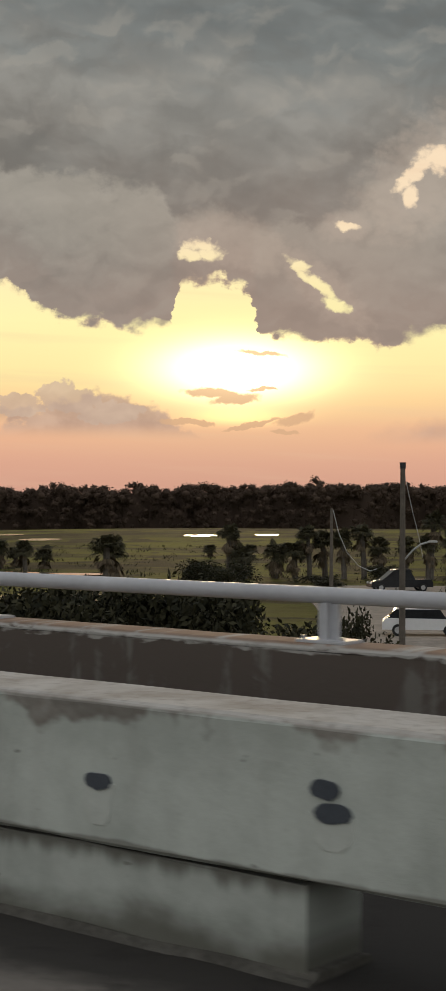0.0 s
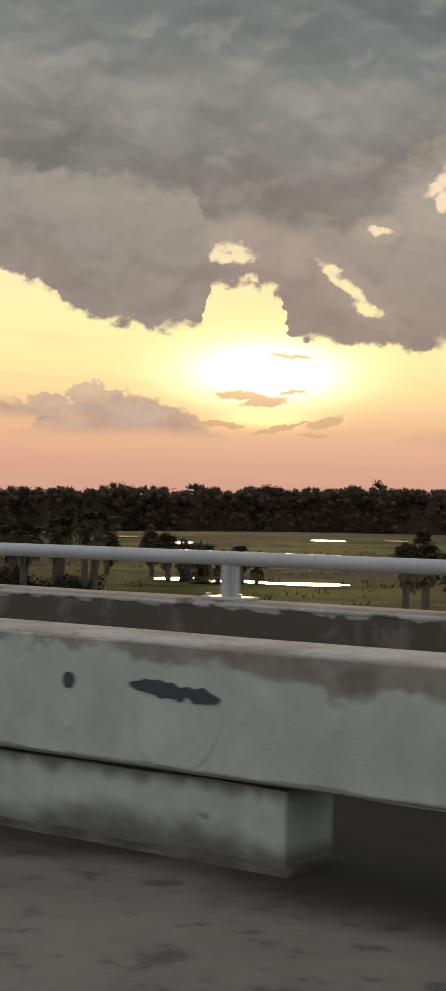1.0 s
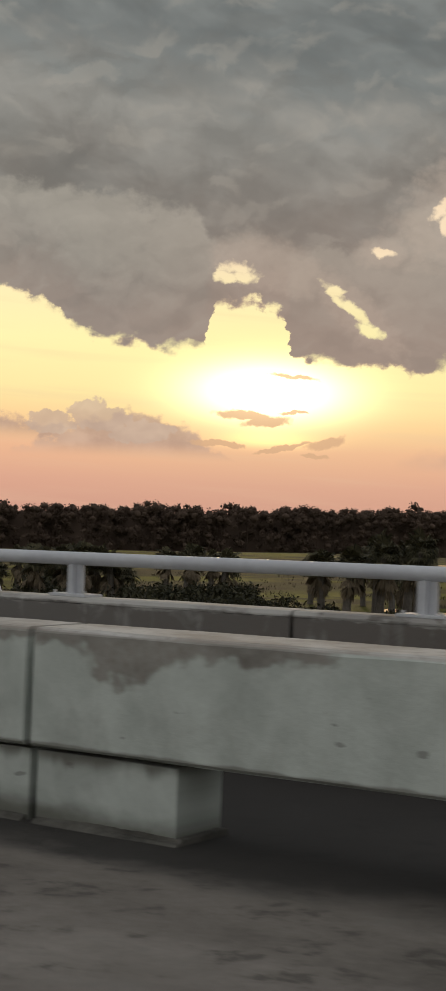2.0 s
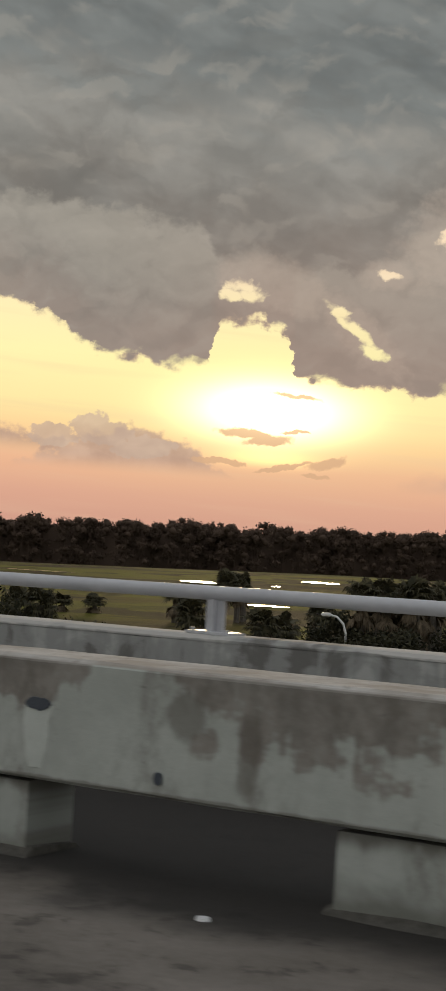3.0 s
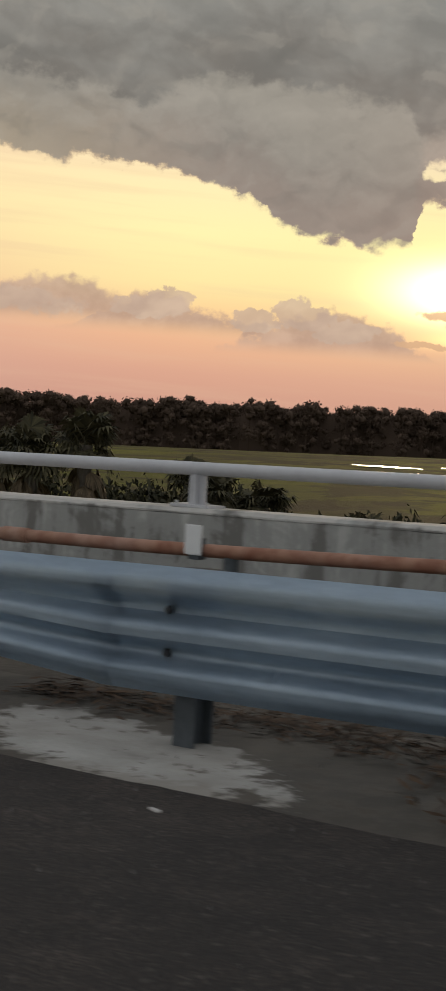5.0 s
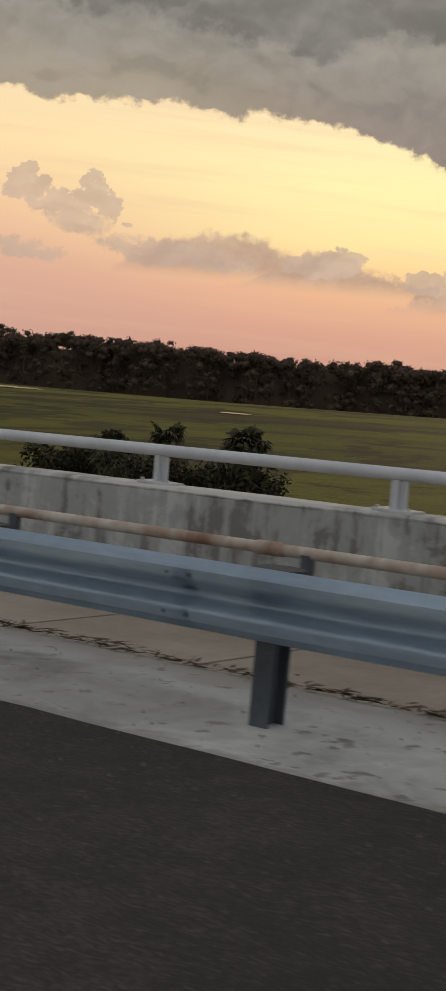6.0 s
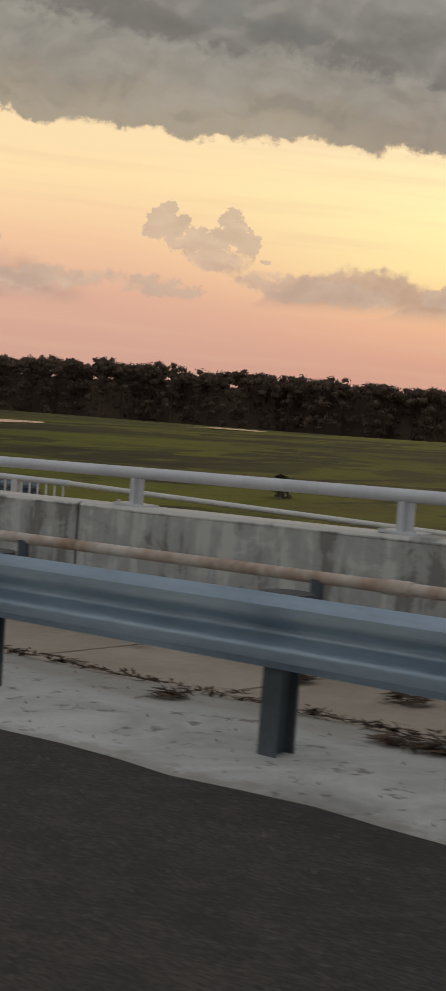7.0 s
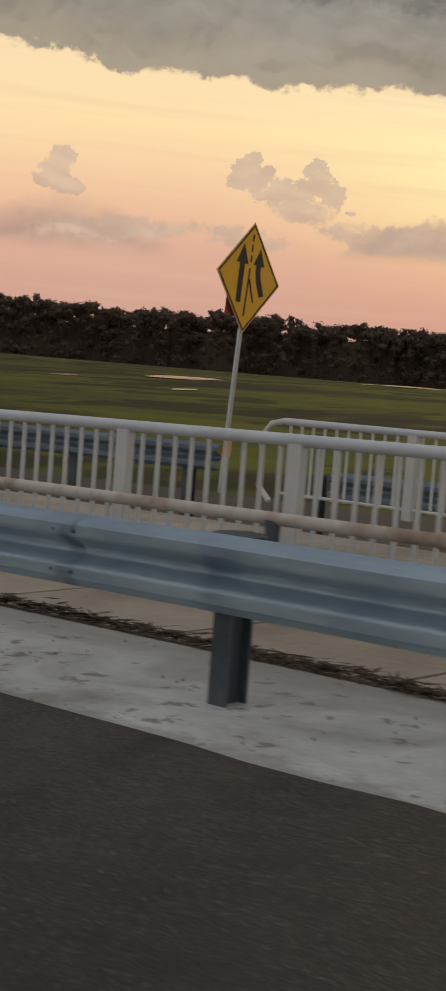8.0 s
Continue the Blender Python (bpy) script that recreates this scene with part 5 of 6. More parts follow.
# ---------------------------------------------------------------- vegetation
def frond(rng, verts, faces, base, az, el, length, fan, droop):
    """One fan leaf: a stalk, and a round spread of narrow blades at its end."""
    d = Vector((math.cos(az) * math.cos(el), math.sin(az) * math.cos(el), math.sin(el)))
    side = Vector((-math.sin(az), math.cos(az), 0))
    up = side.cross(d) * -1
    tip = base + d * length * 0.52 - Vector((0, 0, droop * 0.12))
    k = len(verts)
    verts.extend(((base + side * 0.025)[:], (base - side * 0.025)[:], tip[:]))
    faces.append((k, k + 1, k + 2))
    n = 17
    fold = rng.uniform(-0.6, 0.6)
    for i in range(n):
        a = (i / (n - 1) - 0.5) * fan
        w = d * math.cos(a) + side * math.sin(a) + up * fold * abs(math.sin(a)) * 0.6
        L = length * 0.48 * (0.85 + 0.25 * rng.random())
        mid = tip + w * L * 0.62
        end = tip + w * L - Vector((0, 0, droop * L * (0.3 + 0.9 * rng.random())))
        q = (side * math.cos(a) - d * math.sin(a)) * 0.085 * L
        k = len(verts)
        verts.extend((tip[:], (mid + q)[:], end[:], (mid - q)[:]))
        faces.append((k, k + 1, k + 2, k + 3))


def palm(seed, height, spread, skirt):
    rng = random.Random(seed)
    p = thing("palm_tree", I4, "cabbage palm with a round head of fan leaves", "palm", "palms along the marsh")
    lean = Vector((rng.uniform(-0.3, 0.3), rng.uniform(-0.3, 0.3), 0))
    pts = [Vector((0, 0, -0.4)) + lean * u * u + Vector((0, 0, u * height)) for u in [i / 8 for i in range(9)]]
    part("trunk", tube(pts, [0.24 - 0.006 * i + 0.02 * rng.random() for i in range(9)], 8), M["trunk"], p)
    top = pts[-1]
    v, f = [], []
    for i in range(46):
        el = math.asin(rng.uniform(-0.5, 0.98))
        frond(rng, v, f, top + Vector((0, 0, rng.uniform(-0.15, 0.25))), rng.uniform(0, math.tau), el, spread * rng.uniform(0.65, 1.0), radians(255), 0.45)
    c = new("crown", soup("crown", v, f, M["palm"]))
    c.parent = p
    v, f = [], []
    for i in range(skirt):
        el = radians(rng.uniform(-85, -35))
        frond(rng, v, f, top + Vector((0, 0, rng.uniform(-0.7, 0.0))), rng.uniform(0, math.tau), el, spread * rng.uniform(0.6, 0.9), radians(90), 0.5)
    c = new("dead_fronds", soup("dead_fronds", v, f, M["dead"]))
    c.parent = p
    tagged(c, "dry brown hanging fronds")
    return p


def shrub(seed, n, spread, tall):
    rng = random.Random(seed)
    p = thing("shrub", I4, "dense dark green shrub with ragged top", "shrub", "shrubs below the bridge")
    bm = bmesh.new()
    tips = []
    for i in range(9):
        a = rng.uniform(0, math.tau)
        r = spread * rng.uniform(0.2, 0.9)
        e = Vector((math.cos(a) * r, math.sin(a) * r, tall * rng.uniform(0.5, 0.95)))
        tube([(0, 0, -0.3), e * 0.5 + Vector((0, 0, 0.3)), e], [0.07, 0.045, 0.015], 5, bm)
        tips.append(e)
    part("stems", bm, M["trunk"], p)
    v, f = [], []
    lobes = [(t * rng.uniform(0.7, 1.0), rng.uniform(0.5, 1.0) * spread * 0.5) for t in tips for _ in range(2)]
    lobes += [(Vector((rng.uniform(-1, 1) * spread * 0.8, rng.uniform(-1, 1) * spread * 0.6, tall * rng.uniform(0.1, 0.5))), spread * 0.5) for _ in range(8)]
    for i in range(n):
        c, r = lobes[rng.randrange(len(lobes))]
        d = Vector((rng.gauss(0, 1), rng.gauss(0, 1), rng.gauss(0, 0.8))).normalized()
        q = c + d * r * rng.uniform(0.55, 1.08)
        if q.z < 0:
            q.z = abs(q.z)
        s = rng.uniform(0.07, 0.17)
        t = Vector((rng.gauss(0, 1), rng.gauss(0, 1), rng.gauss(0, 1))).normalized()
        u = t.cross(d).normalized() * s * 0.5
        t = t * s
        k = len(v)
        v.extend(((q - t)[:], (q + u)[:], (q + t * 1.2)[:], (q - u)[:]))
        f.append((k, k + 1, k + 2, k + 3))
    c = new("leaves", soup("leaves", v, f, M["leaf"]))
    c.parent = p
    return p


PALM_SPOTS = [  # x, y and height of the head
    (-11, 112, -1.1), (-1, 202, -1.8), (-4, 201, -4.2), (1, 203, -4.2), (-32, 168, -1.9), (-27, 168, -3.0), (-37, 113, -0.2), (-35, 114, 0.3),
    (-33, 113, 0.7), (-35, 117, 0.6), (-33, 119, 0.5), (-30, 161, -1.9), (-28, 163, -2.3), (-23, 161, -2.8), (-69, 177, -3.4), (-65, 178, -2.2)]
PALM_SPOTS += [
    (-55, 131, -0.9), (-53, 133, -1.0), (-49, 151, -1.2), (-47, 151, -0.9), (-44, 131, -0.8), (-80, 157, -3.6), (-80, 187, -5.0), (-77, 187, -4.9),
    (-66, 128, -2.6), (-65, 188, -2.2), (-62, 128, -2.9), (-58, 148, -3.0), (-56, 127, -0.9), (-53, 127, -0.7), (-85, 123, -1.3), (-82, 124, -1.3)]
PALM_SPOTS += [
    (-78, 119, -0.8), (-74, 124, -2.2), (-63, 184, -2.3), (-92, 160, -4.5), (-83, 126, -1.6), (-80, 128, -1.6), (-79, 125, -1.7), (-99, 96, -0.4),
    (-98, 98.5, -0.6), (-97, 101, -0.8), (-117, 112, 0.2), (-118.5, 112, -0.8), (-120.5, 115, -0.9), (-117, 136, -2.3), (-148, 144, -3.3), (-151, 145, -4.1)]
PALM_SPOTS += [
    (-152, 147, -4.4), (-143, 140, -3.2), (-182, 189, -8.0), (-1.9, 147, -1.0), (-1.1, 148, -2.8), (-0.4, 146, -3.0), (-4.7, 147, -4.0), (2.6, 147, -2.3), (4.4, 147, -2.0),
    (5.8, 147, -1.0), (9.0, 146, -1.3), (10.9, 146, -0.6), (12.4, 146, -1.9), (14.8, 146, -1.9), (16.9, 146, -1.9), (17.2, 146, 0.4), (7.4, 149, -1.6), (20, 150, -1.4), (-38.1, 116, -0.4), (-36.7, 170, -2.4), (-11.3, 122, -1.6)]
PALM_SPOTS += [(x + a, y + 3 + a, z - 0.4) for x, y, z in PALM_SPOTS[4:6] + PALM_SPOTS[11:20] + PALM_SPOTS[26:32] for a in (1.4,)]
PALM_SPOTS += [(-102.5, 117, -3.2), (-108, 117, -3.3), (-105.2, 115, -3.5), (-113.3, 118, -2.1), (-112.2, 119, -2.4)]
kinds = {}
rng = random.Random(5)
for i, (x, y, z) in enumerate(PALM_SPOTS):
    g = land(x, y)
    near = math.hypot(x - P(24.5 * 4.5, 0)[0], y - 10) < 75
    q = (0.84 if near else 1.12) * rng.uniform(0.9, 1.12)
    h = max(1.2, z - (0.05 if near else 0.5) * q - g)
    size = min((1.6, 2.4, 3.2, 4.2, 5.4), key=lambda a: abs(a * q - h))
    key = (size, rng.randrange(2))
    m = Matrix.LocRotScale((x, y, g), Euler((0, 0, rng.uniform(0, 6.28))), (q, q, min(1.25, max(0.8, h / size))))
    if key not in kinds:
        kinds[key] = palm(int(size * 10) + key[1], size, rng.uniform(1.25, 1.45), 18 + 12 * key[1])
        kinds[key].matrix_world = m
    else:
        first = kinds[key]
        copy_thing(first, m @ Matrix.Diagonal((1 / first.scale.x, 1 / first.scale.y, 1 / first.scale.z, 1)))
SHRUB_SPOTS = [  # x, y and height of the top
    (-8, 54, -1.1), (-7, 55, -0.8), (-6, 54, -0.9), (-4, 54, -1.7), (0, 49, -2.0), (2, 47, -2.4), (-20, 64, -2.7), (-47, 101, -1.7), (-45, 101, -1.9), (-82, 114, -2.0),
    (-80, 114, -2.1), (-76, 109, -2.0), (-81, 121, -2.3), (-102, 101, -2.4), (-100.5, 101, -2.3), (-96, 106, -2.5), (-95, 106, -2.9), (-93, 106, -2.7)]
SHRUB_SPOTS += [
    (-117, 121, -2.3), (-115, 121, -2.4), (-113, 121, -2.5), (-108, 112, -2.5), (-106, 112, -2.3), (-149, 143, -4.4), (-142, 135, -3.3),
    (-9.5, 57, -1.6), (-50, 128, -3.2), (-54, 125, -3.0), (-58, 122, -3.2), (-86, 118, -2.8), (-122, 118, -2.4), (-112, 116, -3.0), (-146, 141, -4.6)]
veg = random.Random(77)
for x0, x1, y0, y1, top, count in [(-58, -40, 122, 134, -2.7, 18), (-88, -76, 115, 123, -2.1, 16), (-86, -76, 124, 130, -2.4, 9), (-76, -71, 116, 124, -3.6, 6), (-10, -3, 52, 58, -1.2, 6),
                                   (-5, 1, 110, 140, -3.4, 5), (5, 22, 128, 142, -4.4, 5), (-6, -2.5, 52, 56, -0.9, 6), (1.4, 2.6, 47, 52, -1.9, 2), (-40, -31, 110, 120, -3.2, 7), (-122, -112, 114, 126, -2.2, 9), (-111, -104, 108, 116, -2.7, 5), (-154, -140, 138, 150, -4.3, 8)]:
    SHRUB_SPOTS += [(round(veg.uniform(x0, x1), 1), round(veg.uniform(y0, y1), 1), top + veg.uniform(-0.8, 0.3)) for _ in range(count)]
skinds = [shrub(21, 2600, 2.0, 3.4), shrub(22, 2600, 2.3, 3.0), shrub(23, 2400, 1.8, 3.6)]
first = [False] * 3
for x, y, z in SHRUB_SPOTS:
    g = land(x, y)
    k = rng.randrange(3)
    h = max(1.0, z - g)
    m = Matrix.LocRotScale((x, y, g), Euler((0, 0, rng.uniform(0, 6.28))), (0.55, 0.55, h / 3.9) if y < 60 and x > 0 else (1.0, 1.0, h / 3.9))
    if not first[k]:
        skinds[k].matrix_world = m
        first[k] = True
    else:
        copy_thing(skinds[k], m @ Matrix.Diagonal((1 / skinds[k].scale.x, 1 / skinds[k].scale.y, 1 / skinds[k].scale.z, 1)))


def ball_mesh():
    bm = bmesh.new()
    bmesh.ops.create_icosphere(bm, subdivisions=1, radius=1.0)
    v = np.array([p.co[:] for p in bm.verts])
    f = np.array([[p.index for p in q.verts] for q in bm.faces])
    bm.free()
    return v, f


def far_woods():
    """A deep belt of mixed trees: trunks, boughs as lumpy masses, and many small leaf clumps round them."""
    r = np.random.default_rng(7)
    BV, BF = ball_mesh()
    vs, fs, base_i = [], [], 0
    tv, tf, base_t = [], [], 0
    trees = []
    for x in np.arange(-1150, 480, 5.2):
        for row_y, keep in ((0, 1.0), (13, 0.95), (30, 0.85), (52, 0.7)):
            if r.random() < keep:
                trees.append((x + r.normal(0, 3.0), 900 - 0.10 * max(0, -x - 100) + 16 * math.sin(x * 0.006) + row_y + r.normal(0, 4)))
    for x, y in trees:
        g = land(x, y)
        h = r.uniform(21.5, 25.0) + 2.6 * noise.noise((x * 0.012, y * 0.012, 0)) + 4.4 * noise.noise((x * 0.045, y * 0.02, 4.0)) + (r.uniform(1.5, 3.0) if r.random() < 0.05 else 0)
        q = min(1.0, max(0.0, (-x - 230.0) / 330.0))
        h += 2.0 + 6.0 * q * q * (3 - 2 * q)
        k = 7
        size = r.uniform(2.2, 3.7, k)
        lob = r.normal(0, 1, (k, 3)) * (3.3, 2.6, 0.0)
        lob[:, 2] = h - size * 0.8 - np.abs(r.normal(0, 1, k)) * h * 0.17
        lob[0, :2] *= 0.3
        lob[0, 2] = h - size[0] * 0.8
        low = np.stack([r.normal(0, 3.2, 5), r.normal(-1.5, 1.8, 5), r.uniform(1.0, h * 0.6, 5)], 1)
        lob, size = np.concatenate([lob, low]), np.concatenate([size, r.uniform(1.6, 3.2, 5)])
        lob += (x, y, g)
        for c, q in zip(lob, size):
            lump = 0.80 + 0.42 * (np.sin(BV @ r.normal(0, 2.4, 3) + r.uniform(0, 6)) * np.sin(BV @ r.normal(0, 3.2, 3) + r.uniform(0, 6)))
            tv.append(c + BV * (q * 0.72, q * 0.72, q * 0.60) * lump[:, None])
            tf.append(BF + base_t)
            base_t += len(BV)
        n = 520
        j = r.integers(0, len(lob), n)
        d = r.normal(0, 1, (n, 3)); d /= np.linalg.norm(d, axis=1)[:, None]
        c = lob[j] + d * (1.0, 1.0, 0.8) * (size[j] * r.uniform(0.55, 1.05, n))[:, None]
        c[:, 2] = np.maximum(c[:, 2], g + 0.3)
        s = r.uniform(0.30, 0.62, (n, 1))
        face = r.normal(0, 0.7, (n, 3)) + d * 0.35 + (0, -0.55, 0.15)
        face /= np.linalg.norm(face, axis=1)[:, None]
        a = np.cross(face, r.normal(0, 1, (n, 3))); a /= np.linalg.norm(a, axis=1)[:, None]
        b = np.cross(face, a)
        vs.append(np.stack([c - a * s, c + b * s * 0.8, c + a * s, c - b * s * 0.8], 1).reshape(-1, 3))
        fs.append(base_i + np.arange(4 * n).reshape(-1, 4))
        base_i += 4 * n
        w = 0.3
        vs.append(np.array([(x - w, y, g), (x + w, y, g), (x + w * 0.6, y, g + h * 0.7), (x - w * 0.6, y, g + h * 0.7),
                            (x, y - w, g), (x, y + w, g), (x, y + w * 0.6, g + h * 0.7), (x, y - w * 0.6, g + h * 0.7)]))
        fs.append(base_i + np.arange(8).reshape(-1, 4))
        base_i += 8
    # shaded inside of the belt
    xs = np.arange(-1170, 500, 5.0)
    fy = [900 - 0.10 * max(0, -x - 100) + 16 * math.sin(x * 0.006) + 9 for x in xs]
    inner = [(x, y, land(x, y) - 0.5) for x, y in zip(xs, fy)] + [(x, y + 6, land(x, y) + 19.5 + 3 * noise.noise((x * 0.07, 0, 0))) for x, y in zip(xs, fy)]
    m = len(xs)
    for back, lift in ((0, 0.0), (34, 1.6)):
        vs.append(np.array(inner) + (0, back, 0) + np.array([(0, 0, 0)] * m + [(0, 0, lift)] * m))
        fs.append(np.array([(base_i + i, base_i + i + 1, base_i + m + i + 1, base_i + m + i) for i in range(m - 1)]))
        base_i += 2 * m
    faces = np.concatenate(fs).tolist() + (np.concatenate(tf) + base_i).tolist()
    me = soup("far_woods", np.concatenate(vs + tv).tolist(), faces, M["wood"])
    me.polygons.foreach_set("use_smooth", [True] * len(me.polygons))
    return me


tagged(new("far_woods", far_woods()), "dark belt of mixed woods along the far edge of the marsh", "woods", kind="stuff")

# ponds
PONDS = [  # x, y, half width, half depth
    (-36, 289, 4, 8), (-49, 336, 3.5, 7), (-7, 318, 3, 7), (7, 327, 2.5, 6), (-15, 115, 6, 4.5), (-24, 154, 3.5, 3), (-29, 159, 2.5, 3), (-17, 152, 4, 2.5),
    (-69, 302, 5, 6), (-58, 299, 0.8, 3), (-61, 219, 3, 2.5)]
PONDS += [(-116, 323, 5.8, 3.2), (-101, 327, 7, 1.0), (-189, 323, 2.6, 3), (-281.5, 341, 5.4, 9), (-256, 284, 1.2, 4), (-253.5, 388, 6.5, 5), (-290, 314, 0.9, 4), (-263, 389, 0.8, 5)]
rng = random.Random(9)
for x, y, a, b in PONDS:
    bm = bmesh.new()
    ring = []
    for i in range(40):
        t = i / 40 * math.tau
        q = 1 + 0.28 * noise.noise((math.cos(t) * 1.6 + x, math.sin(t) * 1.6 + y, 0))
        px, py = x + a * q * math.cos(t), y + b * q * math.sin(t)
        ring.append((px, py))
    z = max(land(px, py) for px, py in ring) + 0.08
    bm.faces.new([bm.verts.new((px, py, z)) for px, py in ring])
    tagged(put("water", bm, M["calm" if y < 200 else "water"]), "still marsh pool that mirrors the evening sky", "pool", kind="structure")


# reeds and tussocks near the pools
def tussocks():
    r = random.Random(31)
    v, f = [], []
    for i in range(450):
        x, y = r.uniform(-60, 25), r.uniform(125, 250)
        g = land(x, y)
        for k in range(5):
            a = r.uniform(0, math.tau)
            h = r.uniform(0.2, 0.5)
            px, py = x + r.gauss(0, 0.35), y + r.gauss(0, 0.35)
            w = 0.05
            j = len(v)
            v.extend(((px - w * math.cos(a), py - w * math.sin(a), g), (px + w * math.cos(a), py + w * math.sin(a), g), (px + r.gauss(0, 0.2), py + r.gauss(0, 0.2), g + h)))
            f.append((j, j + 1, j + 2))
    return soup("tussocks", v, f, M["leaf"])


tagged(new("tussocks", tussocks()), "dark grass tussocks and reeds on the marsh", "grass", kind="stuff")


# ---------------------------------------------------------------- poles, lamps and vehicles below the bridge
def utility_pole(x, y, top, lamp=True):
    g = land(x, y)
    p = thing("utility_pole", Matrix.Translation((x, y, g)), "weathered timber utility pole with lamp arm and wires", "pole")
    h = top - g
    part("shaft", tube([(0, 0, -0.5), (0, 0, h)], [0.17, 0.12], 10), M["timber"], p)
    part("cap", tube([(0, 0, h - 0.25), (0, 0, h + 0.05)], 0.15, 10), M["dark"], p)
    if lamp:
        arm = part("lamp_arm", tube([(0.1, 0, h - 4.7), (0.5, 0, h - 4.25), (0.9, 0, h - 3.95), (1.35, 0, h - 3.82)], 0.045, 8), M["bare"], p, "pale curved lamp arm", True)
        part("lamp_head", box(1.25, 1.72, -0.1, 0.1, h - 3.87, h - 3.76, 0.03), M["bare"], arm, "flat street lamp head")
        part("wire", tube([(0.1, 0, h - 0.6), (0.45, 0, h - 2.2), (0.8, 0, h - 3.6), (1.0, 0, h - 4.6)], 0.016, 5), M["bare"], p)
    return p


utility_pole(6.3, 74, 3.3)
mast = thing("mast", Matrix.Translation((5.1, 107, land(5, 107))), "thin timber mast with a slack pale cable", "pole")
part("shaft", tube([(0, 0, -0.3), (0, 0, 6.9)], [0.16, 0.09], 8), M["timber"], mast)
part("cable", tube([(0.1, 0, 6.8), (0.5, 0, 5.2), (1.1, 0, 3.8), (1.9, 0, 2.9), (2.7, 0, 2.55), (3.2, 0, 2.7)], 0.03, 6), M["bare"], mast, "slack pale cable")
sl = thing("street_lamp", Matrix.Translation((-57.5, 121, land(-57, 121))), "white street lamp with curved arm among palms", "street lamp")
part("pole", tube([(0, 0, -0.3), (0, 0, 2.9)], [0.09, 0.06], 8), M["bare"], sl)
part("arm", tube([(0, 0, 2.9), (-0.15, 0, 3.4), (-0.5, 0, 3.75), (-0.9, 0, 3.85)], 0.06, 8), M["white"], sl, smooth=True)
part("lamp_head", box(-1.35, -0.8, -0.12, 0.12, 3.76, 3.95, 0.05), M["white"], sl, "white lamp head")


def car(m, paint, label, tall=1.45, long=4.6, bed=False):
    c = thing("car", m, label, "car", "parked vehicles")
    L = long / 2
    part("body", prism([(-L, 0.35), (-L + 0.1, 0.75), (-L + 1.0, 0.95), (L - 0.2, 0.98), (L, 0.75), (L, 0.35)], -0.85, 0.85), M[paint], c)
    r0, r1 = (-0.6, 0.7) if bed else (-0.9, L - 0.7)
    part("cabin", prism([(-L + 1.0, 0.95), (r0, tall), (r1, tall), (r1 + 0.45, 0.95)], -0.72, 0.72), M["glass"], c, "dark windows")
    part("roof", prism([(r0 - 0.05, tall), (r0 + 0.08, tall + 0.05), (r1 - 0.08, tall + 0.05), (r1 + 0.03, tall)], -0.7, 0.7), M[paint], c)
    for x in (-L + 0.85, L - 0.85):
        for y in (-0.86, 0.68):
            w = part("wheel", tube([(x, y, 0.33), (x, y + 0.18, 0.33)], 0.33, 16), M["rubber"], c)
            part("rim", tube([(x, y - 0.01, 0.33), (x, y + 0.19, 0.33)], 0.19, 12), M["bare"], w)
    for y in (-0.6, 0.6):
        part("headlight", box(-L - 0.01, -L + 0.1, y - 0.16, y + 0.16, 0.62, 0.76, 0.02), M["white"], c)
    return c


def at_land(x, y, yaw):
    return Matrix.LocRotScale((x, y, land(x, y)), Euler((0, 0, radians(yaw))), None)


tagged(put("yard", box(4, 26, 72, 134, -6.1, -5.94), M["sand"]), "pale trodden yard where vehicles stand", "yard", kind="structure")
for x, y, yaw, paint, label, tall, bed in [
    (12.0, 126, 8, "carblack", "black pickup parked in the yard", 1.75, True), (16.6, 120, 80, "white", "white van parked in the yard", 2.1, False),
    (8.6, 84, 175, "white", "white car parked in the yard", 1.45, False), (12.1, 84, 4, "carblack", "black car parked in the yard", 1.45, False),
    (14.6, 82, 10, "white", "white car with dark windows in the yard", 1.5, False)]:
    car(at_land(x, y, yaw) @ Matrix.Translation((0, 0, 0.06)), paint, label, tall, 5.2 if bed else 4.5, bed)

# ---------------------------------------------------------------- litter and small marks on the road side
def litter(spots, seed, per, name, label):
    r = random.Random(seed)
    v, f = [], []
    for s0, s1, o, wide in spots:
        for i in range(int(per * (s1 - s0))):
            s = r.uniform(s0, s1)
            if name == "leaf_litter" and 135 < s < 190 and noise.noise((s * 2.3, o * 3.0, 1.0)) < 0.02:
                continue
            q = P(s, o + r.gauss(0, wide), 0.034 + abs(r.gauss(0, 0.018)))
            a = r.uniform(0, math.tau)
            l, w = r.uniform(0.015, 0.09), r.uniform(0.004, 0.012)
            t = Vector((math.cos(a), math.sin(a), r.uniform(-0.15, 0.15))) * l
            u = Vector((-math.sin(a), math.cos(a), 0.3)) * w
            k = len(v)
            v.extend(((q - t)[:], (q + u)[:], (q + t)[:], (q - u)[:]))
            f.append((k, k + 1, k + 2, k + 3))
    tagged(new(name, soup(name, v, f, M["litter"])), label, "litter", kind="stuff")


